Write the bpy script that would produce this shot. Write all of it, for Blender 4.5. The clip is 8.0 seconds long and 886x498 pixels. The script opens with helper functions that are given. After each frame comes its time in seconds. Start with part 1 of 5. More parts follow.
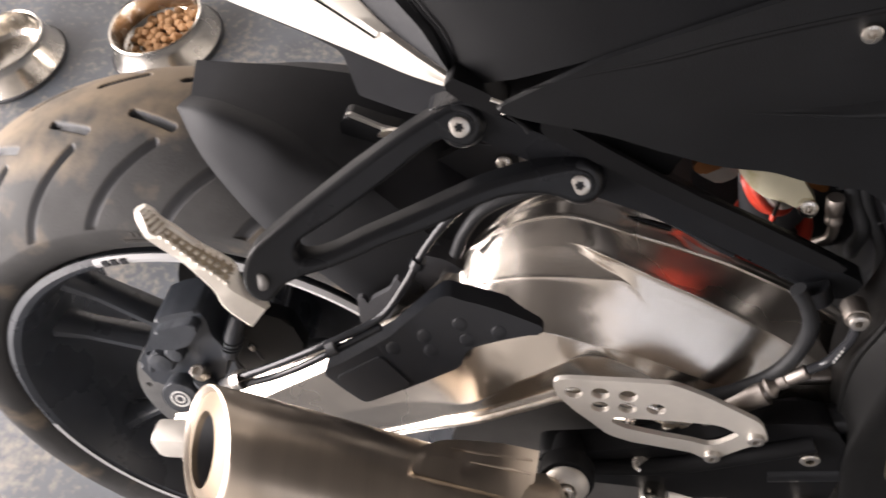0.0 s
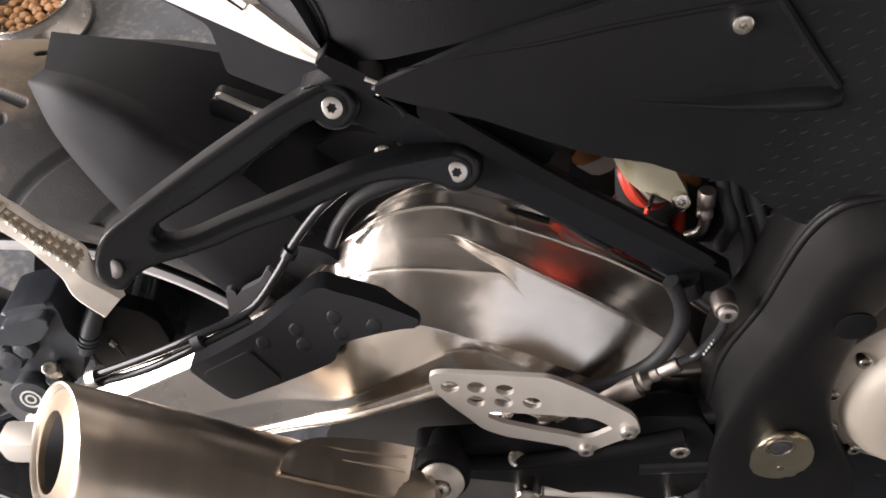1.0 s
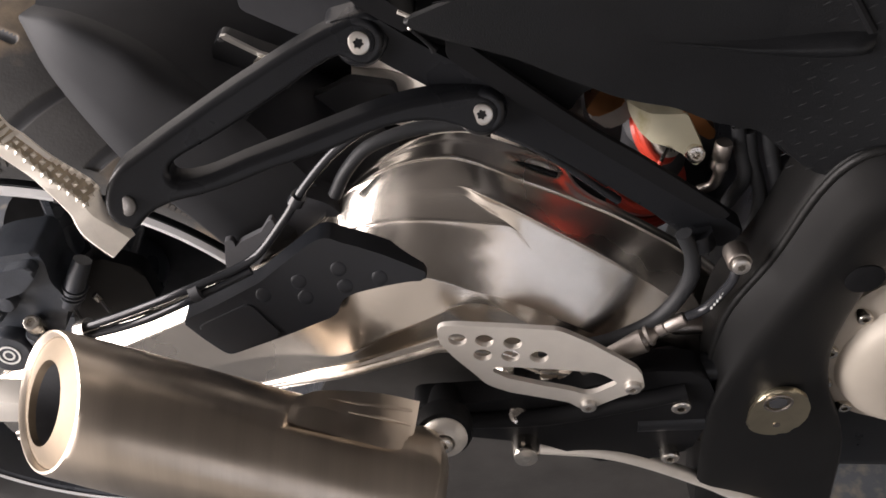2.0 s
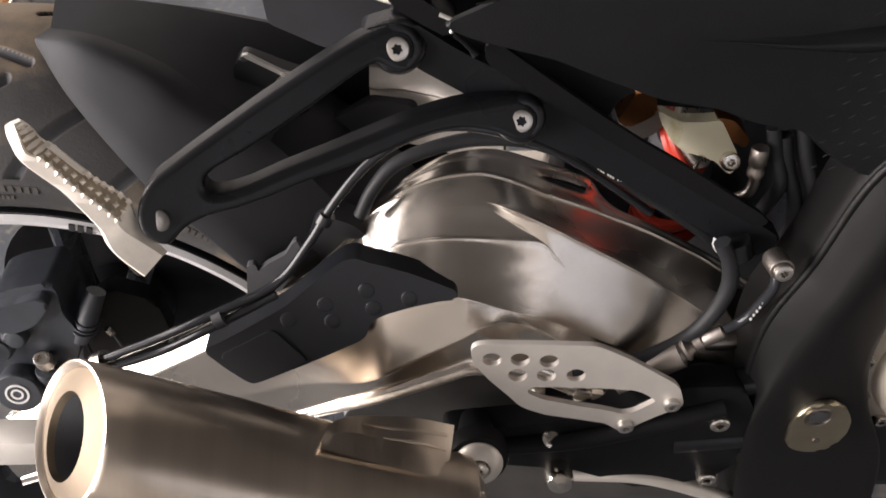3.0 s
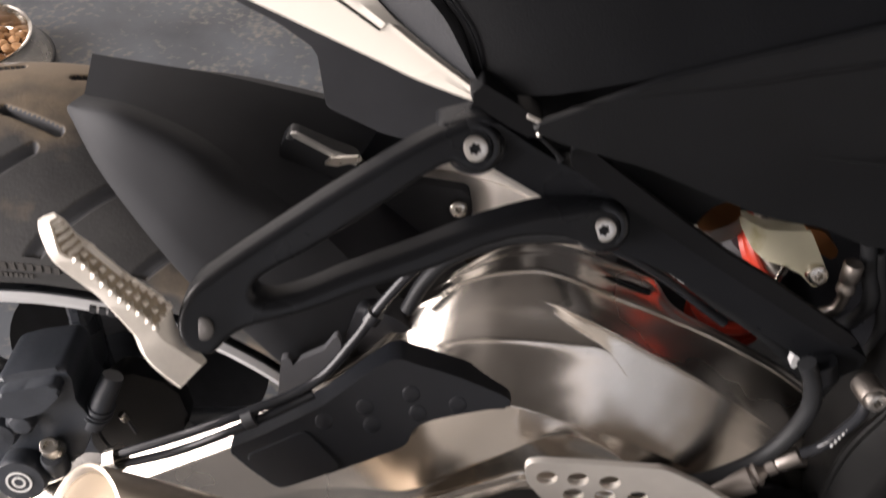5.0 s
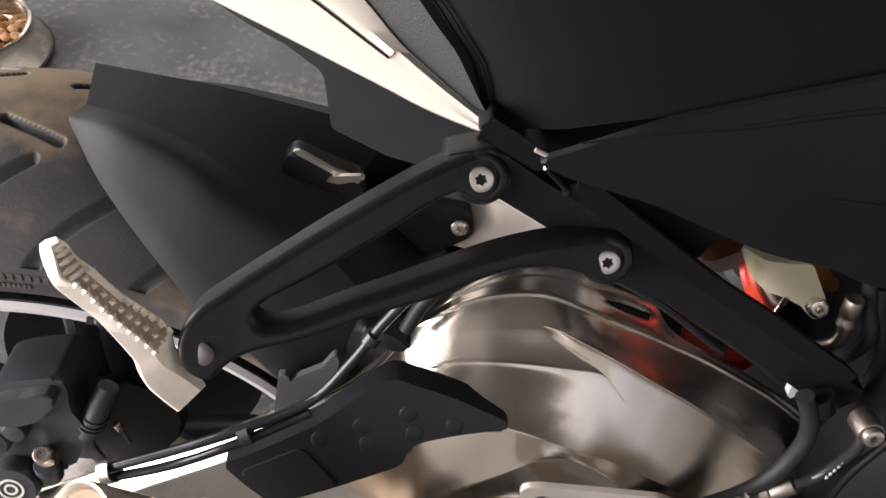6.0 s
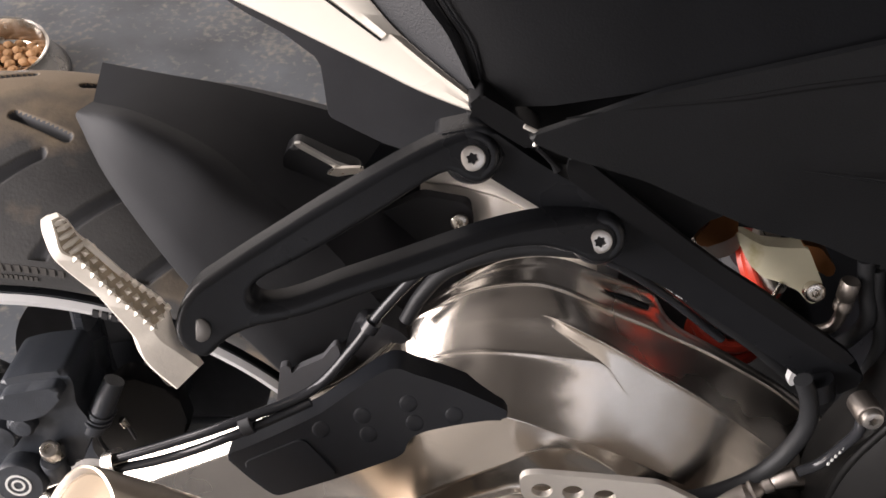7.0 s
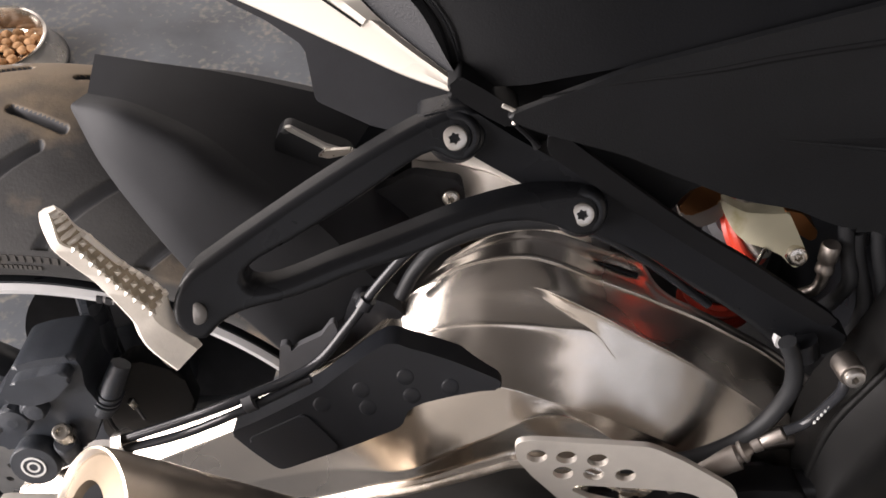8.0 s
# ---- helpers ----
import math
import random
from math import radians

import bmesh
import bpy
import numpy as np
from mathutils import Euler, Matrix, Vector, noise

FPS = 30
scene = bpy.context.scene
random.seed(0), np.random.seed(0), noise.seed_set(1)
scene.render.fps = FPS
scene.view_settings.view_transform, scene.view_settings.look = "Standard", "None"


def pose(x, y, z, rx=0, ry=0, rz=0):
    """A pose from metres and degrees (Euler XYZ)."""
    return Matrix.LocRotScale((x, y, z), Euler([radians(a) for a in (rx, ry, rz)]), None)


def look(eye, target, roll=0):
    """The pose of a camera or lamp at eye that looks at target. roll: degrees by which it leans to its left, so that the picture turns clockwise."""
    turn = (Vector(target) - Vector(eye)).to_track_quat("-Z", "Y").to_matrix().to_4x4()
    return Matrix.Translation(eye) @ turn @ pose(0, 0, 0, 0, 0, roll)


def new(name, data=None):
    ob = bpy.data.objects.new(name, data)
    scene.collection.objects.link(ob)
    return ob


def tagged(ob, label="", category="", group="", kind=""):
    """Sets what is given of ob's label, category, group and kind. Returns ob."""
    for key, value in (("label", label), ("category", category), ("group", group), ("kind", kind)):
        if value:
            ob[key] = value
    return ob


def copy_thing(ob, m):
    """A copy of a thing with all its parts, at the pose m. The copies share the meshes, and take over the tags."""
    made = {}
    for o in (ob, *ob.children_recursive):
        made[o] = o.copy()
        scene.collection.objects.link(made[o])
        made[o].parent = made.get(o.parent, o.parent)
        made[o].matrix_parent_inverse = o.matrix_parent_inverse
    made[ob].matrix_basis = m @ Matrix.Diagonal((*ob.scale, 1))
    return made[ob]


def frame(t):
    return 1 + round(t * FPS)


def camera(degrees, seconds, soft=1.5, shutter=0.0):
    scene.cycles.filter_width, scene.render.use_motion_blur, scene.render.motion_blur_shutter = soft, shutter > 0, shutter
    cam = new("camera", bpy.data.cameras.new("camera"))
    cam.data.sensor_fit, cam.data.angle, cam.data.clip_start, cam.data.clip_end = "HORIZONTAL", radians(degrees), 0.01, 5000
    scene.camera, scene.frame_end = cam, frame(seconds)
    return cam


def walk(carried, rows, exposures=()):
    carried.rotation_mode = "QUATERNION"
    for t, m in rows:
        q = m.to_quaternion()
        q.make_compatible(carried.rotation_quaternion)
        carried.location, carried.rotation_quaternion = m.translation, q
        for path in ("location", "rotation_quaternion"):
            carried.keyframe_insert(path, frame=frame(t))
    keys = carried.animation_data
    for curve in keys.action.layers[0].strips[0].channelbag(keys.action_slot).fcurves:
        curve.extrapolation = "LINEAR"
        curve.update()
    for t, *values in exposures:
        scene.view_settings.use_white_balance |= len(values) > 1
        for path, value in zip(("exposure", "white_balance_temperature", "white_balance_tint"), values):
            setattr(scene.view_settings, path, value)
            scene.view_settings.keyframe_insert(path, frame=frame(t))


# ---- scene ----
SHIFT = 0.0187
cam = camera(54.24, 8.0, soft=1.6, shutter=0.4)
walk(cam, [
    (0, look((0.3733, -0.3159, 1.0873), (0.2451, 0.0082, 0.5988), -18.59)),
    (0.5, look((0.3835, -0.2995, 1.0725), (0.3002, 0.0171, 0.5697), -12.63)),
    (1, look((0.3782, -0.3115, 1.0654), (0.3268, 0.0199, 0.5679), -7.40)),
    (1.5, look((0.3462, -0.3352, 1.0520), (0.3278, 0.0180, 0.5673), -2.40)),
    (1.7, look((0.3409, -0.3253, 1.0512), (0.3245, -0.0039, 0.5449), -1.43)),
    (2.8, look((0.3027, -0.3436, 1.0244), (0.3047, 0.0070, 0.5375), -0.37)),
    (3, look((0.2967, -0.3388, 1.0221), (0.3011, 0.0157, 0.5381), -0.11)),
    (3.5, look((0.2845, -0.3289, 1.0130), (0.2936, 0.0333, 0.5347), 0.31)),
    (4, look((0.2768, -0.3191, 1.0028), (0.2856, 0.0493, 0.5294), 0.20)),
    (4.5, look((0.2695, -0.3049, 0.9969), (0.2756, 0.0702, 0.5287), 0.62)),
    (5, look((0.2585, -0.2809, 1.0078), (0.2667, 0.0950, 0.5402), 2.88)),
    (5.2, look((0.2516, -0.2618, 1.0160), (0.2656, 0.1046, 0.5411), 4.27)),
    (6.3, look((0.2553, -0.2722, 1.0173), (0.2670, 0.1074, 0.5527), 5.08)),
    (6.5, look((0.2598, -0.2830, 1.0112), (0.2659, 0.1049, 0.5535), 4.39)),
    (7, look((0.2657, -0.2891, 1.0071), (0.2657, 0.0986, 0.5492), 2.96)),
    (7.5, look((0.2724, -0.2921, 1.0123), (0.2684, 0.0886, 0.5485), 1.51)),
    (8, look((0.2766, -0.2948, 1.0193), (0.2713, 0.0776, 0.5488), 0.42)),
], exposures=[(0.0, 0.60), (0.8, 0.54), (1.7, 0.39), (3.0, 0.35), (5.2, 0.29), (6.5, 0.45), (7.2, 0.32), (8.0, 0.44)])

# ---- light ----
world = bpy.data.worlds.new("world")
scene.world = world
world.use_nodes = True
sky = world.node_tree.nodes.new("ShaderNodeTexSky")
sky.sky_type, sky.sun_disc = "NISHITA", False
sky.sun_elevation, sky.sun_rotation = radians(32), radians(-70)
world.node_tree.links.new(sky.outputs[0], world.node_tree.nodes["Background"].inputs[0])
world.node_tree.nodes["Background"].inputs[1].default_value = 0.15


def area_lamp(name, eye, target, size_x, size_y, watts, colour):
    data = bpy.data.lights.new(name, "AREA")
    data.shape, data.size, data.size_y, data.energy, data.color = "RECTANGLE", size_x, size_y, watts, colour
    ob = new(name, data)
    ob.matrix_world = look(eye, target)
    return ob


# area lamps for daylight: an assumed door behind the rear wheel, an added unseen window
area_lamp("assumed_door_lamp", (-2.68, -0.575, 1.10), (0.0, -0.575, 1.05), 3.7, 2.0, 285, (1.0, 0.905, 0.885))
area_lamp("added_window_lamp", (1.2, -2.70, 1.75), (1.2, -0.4, 1.2), 1.65, 1.25, 8.5, (1.0, 0.905, 0.885))


# ---- materials ----
def material(name, colour, rough=0.5, metal=0.0, vary=0.15, scale=60.0, bump=0.1, bump_scale=400.0, rough_vary=0.1, stretch=(1, 1, 1), coat=0.0, shine=0.5, second=None, second_at=0.6, second_scale=8.0, detail=4.0, band=None, second_soft=0.12, patch=0.0, wobble=0.0):
    """A surface with a slow tone change, a fine grain and an optional second colour in patches."""
    m = bpy.data.materials.new(name)
    m.use_nodes = True
    nt = m.node_tree
    b = nt.nodes["Principled BSDF"]
    co = nt.nodes.new("ShaderNodeTexCoord")
    mp = nt.nodes.new("ShaderNodeMapping")
    mp.inputs["Scale"].default_value = stretch
    nt.links.new(co.outputs["Object"], mp.inputs[0])

    def grain(s, d=detail):
        n = nt.nodes.new("ShaderNodeTexNoise")
        n.inputs["Scale"].default_value, n.inputs["Detail"].default_value = s, d
        nt.links.new(mp.outputs[0], n.inputs["Vector"])
        return n.outputs["Fac"]

    def ramp(fac, a, z, ca, cz):
        r = nt.nodes.new("ShaderNodeValToRGB")
        r.color_ramp.elements[0].position, r.color_ramp.elements[1].position = a, z
        r.color_ramp.elements[0].color, r.color_ramp.elements[1].color = (*ca, 1), (*cz, 1)
        nt.links.new(fac, r.inputs[0])
        return r.outputs[0]

    tone = ramp(grain(scale), 0.3, 0.7, [c * (1 - vary) for c in colour], [min(1, c * (1 + vary)) for c in colour])
    if second:
        mix = nt.nodes.new("ShaderNodeMix")
        mix.data_type = "RGBA"
        mask = grain(second_scale, 6)
        if patch:
            # gathered in broad patches
            slow = nt.nodes.new("ShaderNodeMath")
            slow.operation = "MULTIPLY_ADD"
            slow.inputs[1].default_value, slow.inputs[2].default_value = 0.9, -0.45
            nt.links.new(grain(patch, 3), slow.inputs[0])
            both = nt.nodes.new("ShaderNodeMath")
            nt.links.new(mask, both.inputs[0])
            nt.links.new(slow.outputs[0], both.inputs[1])
            mask = both.outputs[0]
        if band:
            # more of it along the middle of the tread
            xyz, rise, add = nt.nodes.new("ShaderNodeSeparateXYZ"), nt.nodes.new("ShaderNodeMapRange"), nt.nodes.new("ShaderNodeMath")
            nt.links.new(co.outputs["Object"], xyz.inputs[0])
            nt.links.new(xyz.outputs["Y"], rise.inputs["Value"])
            rise.inputs["From Min"].default_value, rise.inputs["From Max"].default_value = band
            rise.inputs["To Min"].default_value, rise.inputs["To Max"].default_value = -0.12, 0.22
            nt.links.new(mask, add.inputs[0])
            nt.links.new(rise.outputs[0], add.inputs[1])
            mask = add.outputs[0]
        nt.links.new(ramp(mask, second_at, second_at + second_soft, (0, 0, 0), (1, 1, 1)), mix.inputs[0])
        nt.links.new(tone, mix.inputs[6])
        mix.inputs[7].default_value = (*second, 1)
        tone = mix.outputs[2]
    nt.links.new(tone, b.inputs["Base Color"])
    r = ramp(grain(scale * 0.4), 0.3, 0.7, [max(0.02, rough - rough_vary)] * 3, [min(1, rough + rough_vary)] * 3)
    nt.links.new(r, b.inputs["Roughness"])
    b.inputs["Metallic"].default_value = metal
    b.inputs["Coat Weight"].default_value = coat
    b.inputs["Specular IOR Level"].default_value = shine
    if bump:
        bp = nt.nodes.new("ShaderNodeBump")
        bp.inputs["Strength"].default_value, bp.inputs["Distance"].default_value = bump, 0.001
        height = grain(bump_scale)
        nt.links.new(height, bp.inputs["Height"])
        nt.links.new(bp.outputs[0], b.inputs["Normal"])
        if wobble:
            # slow unevenness left by the polishing
            slow_bump = nt.nodes.new("ShaderNodeBump")
            slow_bump.inputs["Strength"].default_value, slow_bump.inputs["Distance"].default_value = wobble, 0.004
            nt.links.new(grain(34.0, 1.5), slow_bump.inputs["Height"])
            nt.links.new(slow_bump.outputs[0], bp.inputs["Normal"])
    return m


ALUMINIUM = material("polished_aluminium", (0.74, 0.685, 0.615), 0.26, 1.0, 0.09, 14, 0.05, 500, 0.06, wobble=0.18)
TITANIUM = material("brushed_steel", (0.60, 0.525, 0.44), 0.34, 1.0, 0.09, 70, 0.12, 420, 0.06, (1, 0.05, 0.05))
BRIGHT_STEEL = material("bright_steel", (0.70, 0.66, 0.60), 0.22, 1.0, 0.06, 80, 0.03)
SATIN_PLATE = material("satin_aluminium", (0.72, 0.68, 0.62), 0.5, 0.55, 0.05, 50, 0.06, 900, 0.08)
PEG_METAL = material("cast_aluminium", (0.86, 0.80, 0.71), 0.42, 0.25, 0.08, 80, 0.10, 700, 0.08)
BLACK_COAT = material("black_powder_coat", (0.0105, 0.0112, 0.0130), 0.32, 0.0, 0.1, 50, 0.12, 1400, 0.06, shine=0.32)
BLACK_PLASTIC = material("black_plastic", (0.034, 0.035, 0.039), 0.48, 0.0, 0.12, 40, 0.15, 1600, 0.06, shine=0.32)
GUARD_PLASTIC = material("matt_guard_plastic", (0.0105, 0.012, 0.0155), 0.40, 0.0, 0.15, 25, 0.15, 1500, 0.06, shine=0.42)
HUGGER_PLASTIC = material("grey_black_plastic", (0.034, 0.035, 0.038), 0.7, 0.0, 0.12, 20, 0.15, 1500, 0.06, shine=0.18)
HOSE = material("smooth_hose_rubber", (0.022, 0.023, 0.026), 0.12, 0.0, 0.1, 50, 0.02, 600, 0.03, shine=0.35)
DULL_STEEL = material("dull_steel", (0.30, 0.27, 0.245), 0.42, 1.0, 0.1, 60, 0.08, 500, 0.08)
WARM_STEEL = material("dark_warm_steel", (0.145, 0.115, 0.082), 0.5, 1.0, 0.06, 40, 0.06, 400, 0.06)
RUBBER = material("rubber", (0.040, 0.041, 0.045), 0.6, 0.0, 0.2, 50, 0.1, 600, 0.08)
TYRE_RUBBER = material("dusty_tyre_rubber", (0.044, 0.043, 0.042), 0.75, 0.0, 0.25, 30, 0.25, 500, 0.08, second=(0.25, 0.19, 0.125), second_at=0.42, second_scale=22, band=(-0.066, 0.0), second_soft=0.30)
RIM_BLACK = material("black_wheel_paint", (0.048, 0.053, 0.062), 0.3, 0.0, 0.1, 40, 0.05)
WHITE_PAINT = material("white_paint", (0.65, 0.605, 0.535), 0.35, 0.0, 0.03, 20, 0.02, coat=0.25)
STRIPE_WHITE = material("white_rim_tape", (0.60, 0.60, 0.60), 0.4, 0.0, 0.08, 30, 0.02)
DISC_STEEL = material("brake_disc_steel", (0.5, 0.49, 0.47), 0.35, 1.0, 0.1, 60, 0.1)
SPRING_RED = material("red_spring_paint", (0.58, 0.055, 0.03), 0.35, 0.0, 0.08, 40, 0.03)
BRONZE = material("bronze_anodised", (0.34, 0.15, 0.06), 0.35, 1.0, 0.1, 60, 0.05)
RESERVOIR = material("yellowed_plastic", (0.52, 0.49, 0.36), 0.45, 0.0, 0.1, 30, 0.05, second=(0.32, 0.27, 0.12), second_at=0.58, second_scale=30)
SEAT_COVER = material("black_seat_vinyl", (0.0038, 0.0042, 0.0052), 0.5, 0.0, 0.15, 30, 0.14, 900, 0.06, shine=0.15)
SEAT_GREY = material("dark_grey_seat_vinyl", (0.028, 0.029, 0.032), 0.6, 0.0, 0.1, 30, 0.35, 900, 0.06, shine=0.32)
MARK_WHITE = material("white_print", (0.75, 0.75, 0.73), 0.5, 0.0, 0.03, 40, 0)
MARK_GREY = material("grey_print", (0.06, 0.055, 0.05), 0.7, 0.0, 0.2, 200, 0)
MARK_BLACK = material("black_print", (0.02, 0.02, 0.022), 0.5, 0.0, 0.03, 40, 0)
FRAME_BLACK = material("matt_black_frame", (0.0088, 0.0087, 0.0086), 0.38, 0.0, 0.08, 40, 0.25, 1800, 0.05, shine=0.25)
COVER_PAINT = material("beige_cover_paint", (0.50, 0.45, 0.38), 0.5, 0.15, 0.04, 30, 0.1, 900, 0.05)
TAB_DARK = material("dark_embossed_plastic", (0.016, 0.0165, 0.018), 0.42, 0.0, 0.1, 30, 0.1, 900, 0.06, shine=0.4)
TAB_GREY = material("grey_tab_plastic", (0.075, 0.075, 0.080), 0.6, 0.0, 0.1, 30, 0.1, 900, 0.06, shine=0.3)
# deep black plastic, reused as painted shade in gaps, slots and recesses
COVER_DARK = material("deep_black_plastic_and_shade", (0.0075, 0.0077, 0.0085), 0.55, 0.0, 0.1, 30, 0.1, 900, 0.06, shine=0.15)
SWELL_GREY = material("embossed_grey_plastic", (0.0048, 0.0053, 0.0063), 0.48, 0.0, 0.2, 30, 0.25, 1000, 0.08, shine=0.36)
# tan grime and the shade between the teeth, both put into the colour
TREAD_GRIME_SHADE = material("grimy_shaded_tread", (0.40, 0.33, 0.24), 0.7, 0.0, 0.25, 200, 0.2, 800)
SHIELD_GREY = material("dull_grey_sheet", (0.10, 0.095, 0.09), 0.45, 0.6, 0.15, 30, 0.1, 300, 0.08)
BOLT_STEEL = material("satin_bolt_steel", (0.66, 0.63, 0.59), 0.36, 1.0, 0.1, 80, 0.06, 500, 0.08)
DULL_BRASS = material("brassy_plated_steel", (0.52, 0.46, 0.33), 0.36, 1.0, 0.12, 40, 0.08, 500, 0.08)
SOFT_RUBBER = material("matt_black_hose_rubber", (0.017, 0.0178, 0.0195), 0.5, 0.0, 0.15, 60, 0.08, 700, 0.06, shine=0.35)
BRUSHED = material("milled_aluminium", (0.84, 0.79, 0.72), 0.46, 0.65, 0.06, 60, 0.1, 160, 0.06, (1, 0.05, 0.05))
CALIPER_BLACK = material("cast_black_finish", (0.033, 0.038, 0.047), 0.40, 0.0, 0.15, 60, 0.4, 1200, 0.08, shine=0.5)
CAST_ALUMINIUM = material("rough_cast_aluminium", (0.52, 0.475, 0.42), 0.48, 0.9, 0.2, 160, 0.8, 700, 0.1)
INLAY = material("cream_inlay", (0.66, 0.62, 0.55), 0.4, 0.0, 0.04, 30, 0.02)
FLOOR = material("worn_painted_floor", (0.071, 0.079, 0.090), 0.42, 0.0, 0.35, 7, 0.3, 90, 0.12, second=(0.205, 0.185, 0.155), second_at=0.50, second_scale=70, detail=8, second_soft=0.30, patch=4.5)
PLASTER = material("plain_plaster", (0.70, 0.68, 0.65), 0.8, 0.0, 0.08, 3, 0.2, 60)
# unseen south wall, kept dim for what the swingarm's lower face reflects
DIM_WALL = material("unseen_dim_wall", (0.28, 0.27, 0.255), 0.8, 0.0, 0.12, 3, 0.2, 60)
# unseen ceiling, kept dark so the swingarm's upper face reflects dark
CEILING = material("unseen_dark_ceiling", (0.055, 0.053, 0.051), 0.85, 0.0, 0.08, 3, 0.2, 60)
KIBBLE = material("dry_kibble", (0.36, 0.20, 0.09), 0.8, 0.0, 0.25, 120, 0.4, 600)


# ---- mesh helpers ----
def V(*a):
    return Vector(a)


def part(name, bm, mat, parent=None, label="", sharp=38):
    """Links a bmesh as one mesh object under a thing or a part."""
    bmesh.ops.recalc_face_normals(bm, faces=bm.faces)
    limit = radians(sharp)
    for f in bm.faces:
        f.smooth = len(f.verts) == 4
    for e in bm.edges:
        if len(e.link_faces) == 2 and e.calc_face_angle(0) > limit:
            e.smooth = False
    me = bpy.data.meshes.new(name)
    bm.to_mesh(me)
    bm.free()
    me.materials.append(mat)
    ob = new(name, me)
    ob.parent = parent
    if label:
        ob["label"] = label
    return ob


def fit_to_view(ob, shift, size=1.0):
    """Moves and sizes a part (with its pieces) to fit the camera's view, mostly about its eye."""
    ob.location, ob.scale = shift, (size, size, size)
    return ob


def glide(pts, n=6, closed=False):
    """Points on a smooth line through the given ones."""
    p = [Vector(q) for q in pts]
    out, m = [], len(p)
    for i in range(m if closed else m - 1):
        if closed:
            a, b, c, d = p[i - 1], p[i], p[(i + 1) % m], p[(i + 2) % m]
        else:
            b, c = p[i], p[i + 1]
            a, d = p[i - 1] if i else b * 2 - c, p[i + 2] if i + 2 < m else c * 2 - b
        for k in range(n):
            t = k / n
            out.append(0.5 * (2 * b + (c - a) * t + (2 * a - 5 * b + 4 * c - d) * t * t + (3 * b - a - 3 * c + d) * t ** 3))
    if not closed:
        out.append(p[-1])
    return out


def rounded(pts, r=0.004, n=4):
    """A closed (x, z) outline with its corners rounded."""
    p = [Vector(q) for q in pts]
    out = []
    for i, b in enumerate(p):
        a, c = p[i - 1], p[(i + 1) % len(p)]
        k = min(r, (a - b).length * 0.45, (c - b).length * 0.45)
        s, e = b + (a - b).normalized() * k, b + (c - b).normalized() * k
        for j in range(n + 1):
            t = j / n
            out.append(s * (1 - t) ** 2 + b * 2 * t * (1 - t) + e * t * t)
    return out


def plate(outline, y0, y1, bevel=0.002, slope=(0, 0, 0), holes=(), seg=3):
    """A flat piece with an (x, z) outline between y0 (outer) and y1; slope: dy per x, dy per z, added to both."""
    bm = bmesh.new()

    def y_at(x, z):
        return slope[0] * x + slope[1] * z + slope[2]

    loops = [list(outline)] + [list(h) for h in holes]
    rims = []
    for loop in loops:
        f = [bm.verts.new((p[0], y0 + y_at(p[0], p[1]), p[1])) for p in loop]
        b = [bm.verts.new((p[0], y1 + y_at(p[0], p[1]), p[1])) for p in loop]
        rims.append((f, b))
        for i in range(len(f)):
            bm.faces.new((f[i - 1], f[i], b[i], b[i - 1]))
    for side in (0, 1):
        if holes:
            edges = []
            for r in rims:
                vs = r[side]
                for i in range(len(vs)):
                    edges.append(bm.edges.get((vs[i - 1], vs[i])))
            bmesh.ops.triangle_fill(bm, edges=edges, use_beauty=True)
        else:
            bm.faces.new(rims[0][side])
    if bevel:
        edges = []
        for r in rims:
            for i in range(len(r[0])):
                edges.append(bm.edges.get((r[0][i - 1], r[0][i])))
        bmesh.ops.bevel(bm, geom=[e for e in edges if e], offset=bevel, segments=seg, affect="EDGES", profile=0.5, clamp_overlap=True, loop_slide=False)
    return bm


def crowned(outline, y0, y1, r, slope=(0, 0, 0), steps=5):
    """A flat piece whose outer edge is rounded over by r, in height r too."""
    p = [Vector(q) for q in outline]
    turn = sum(a.x * b.y - b.x * a.y for a, b in zip(p, p[1:] + p[:1]))
    ins = []
    for i, q in enumerate(p):
        d = (p[(i + 1) % len(p)] - p[i - 1]).normalized()
        ins.append(Vector((-d.y, d.x)) * (1 if turn > 0 else -1))
    rows = [[V(q.x, y1 + slope[0] * q.x + slope[1] * q.y + slope[2], q.y) for q in p]]
    for k in range(steps + 1):
        a = math.pi / 2 * k / steps
        ring = [q + n * r * (1 - math.cos(a)) for q, n in zip(p, ins)]
        rows.append([V(q.x, y0 + r * (1 - math.sin(a)) + slope[0] * q.x + slope[1] * q.y + slope[2], q.y) for q in ring])
    return loft(rows, True, True)


def loft(rows, closed=False, caps=False):
    """Quads between rows of points; closed: each row is a ring."""
    bm = bmesh.new()
    vs = [[bm.verts.new(p) for p in row] for row in rows]
    for a, b in zip(vs, vs[1:]):
        for i in range(len(a) if closed else len(a) - 1):
            j = (i + 1) % len(a)
            bm.faces.new((a[i], a[j], b[j], b[i]))
    if caps and closed:
        bm.faces.new(vs[0])
        bm.faces.new(vs[-1])
    return bm


def tube_rows(pts, r, n=12):
    """Rings round a line; r: one radius or one for each point."""
    p = [Vector(q) for q in pts]
    rows, up = [], None
    for i, q in enumerate(p):
        t = (p[min(i + 1, len(p) - 1)] - p[max(i - 1, 0)]).normalized()
        if up is None:
            up = t.orthogonal()
        up = (up - t * up.dot(t)).normalized()
        side = t.cross(up)
        k = r[i] if isinstance(r, (list, tuple)) else r
        rows.append([q + k * (math.cos(a) * up + math.sin(a) * side) for a in (2 * math.pi * j / n for j in range(n))])
    return rows


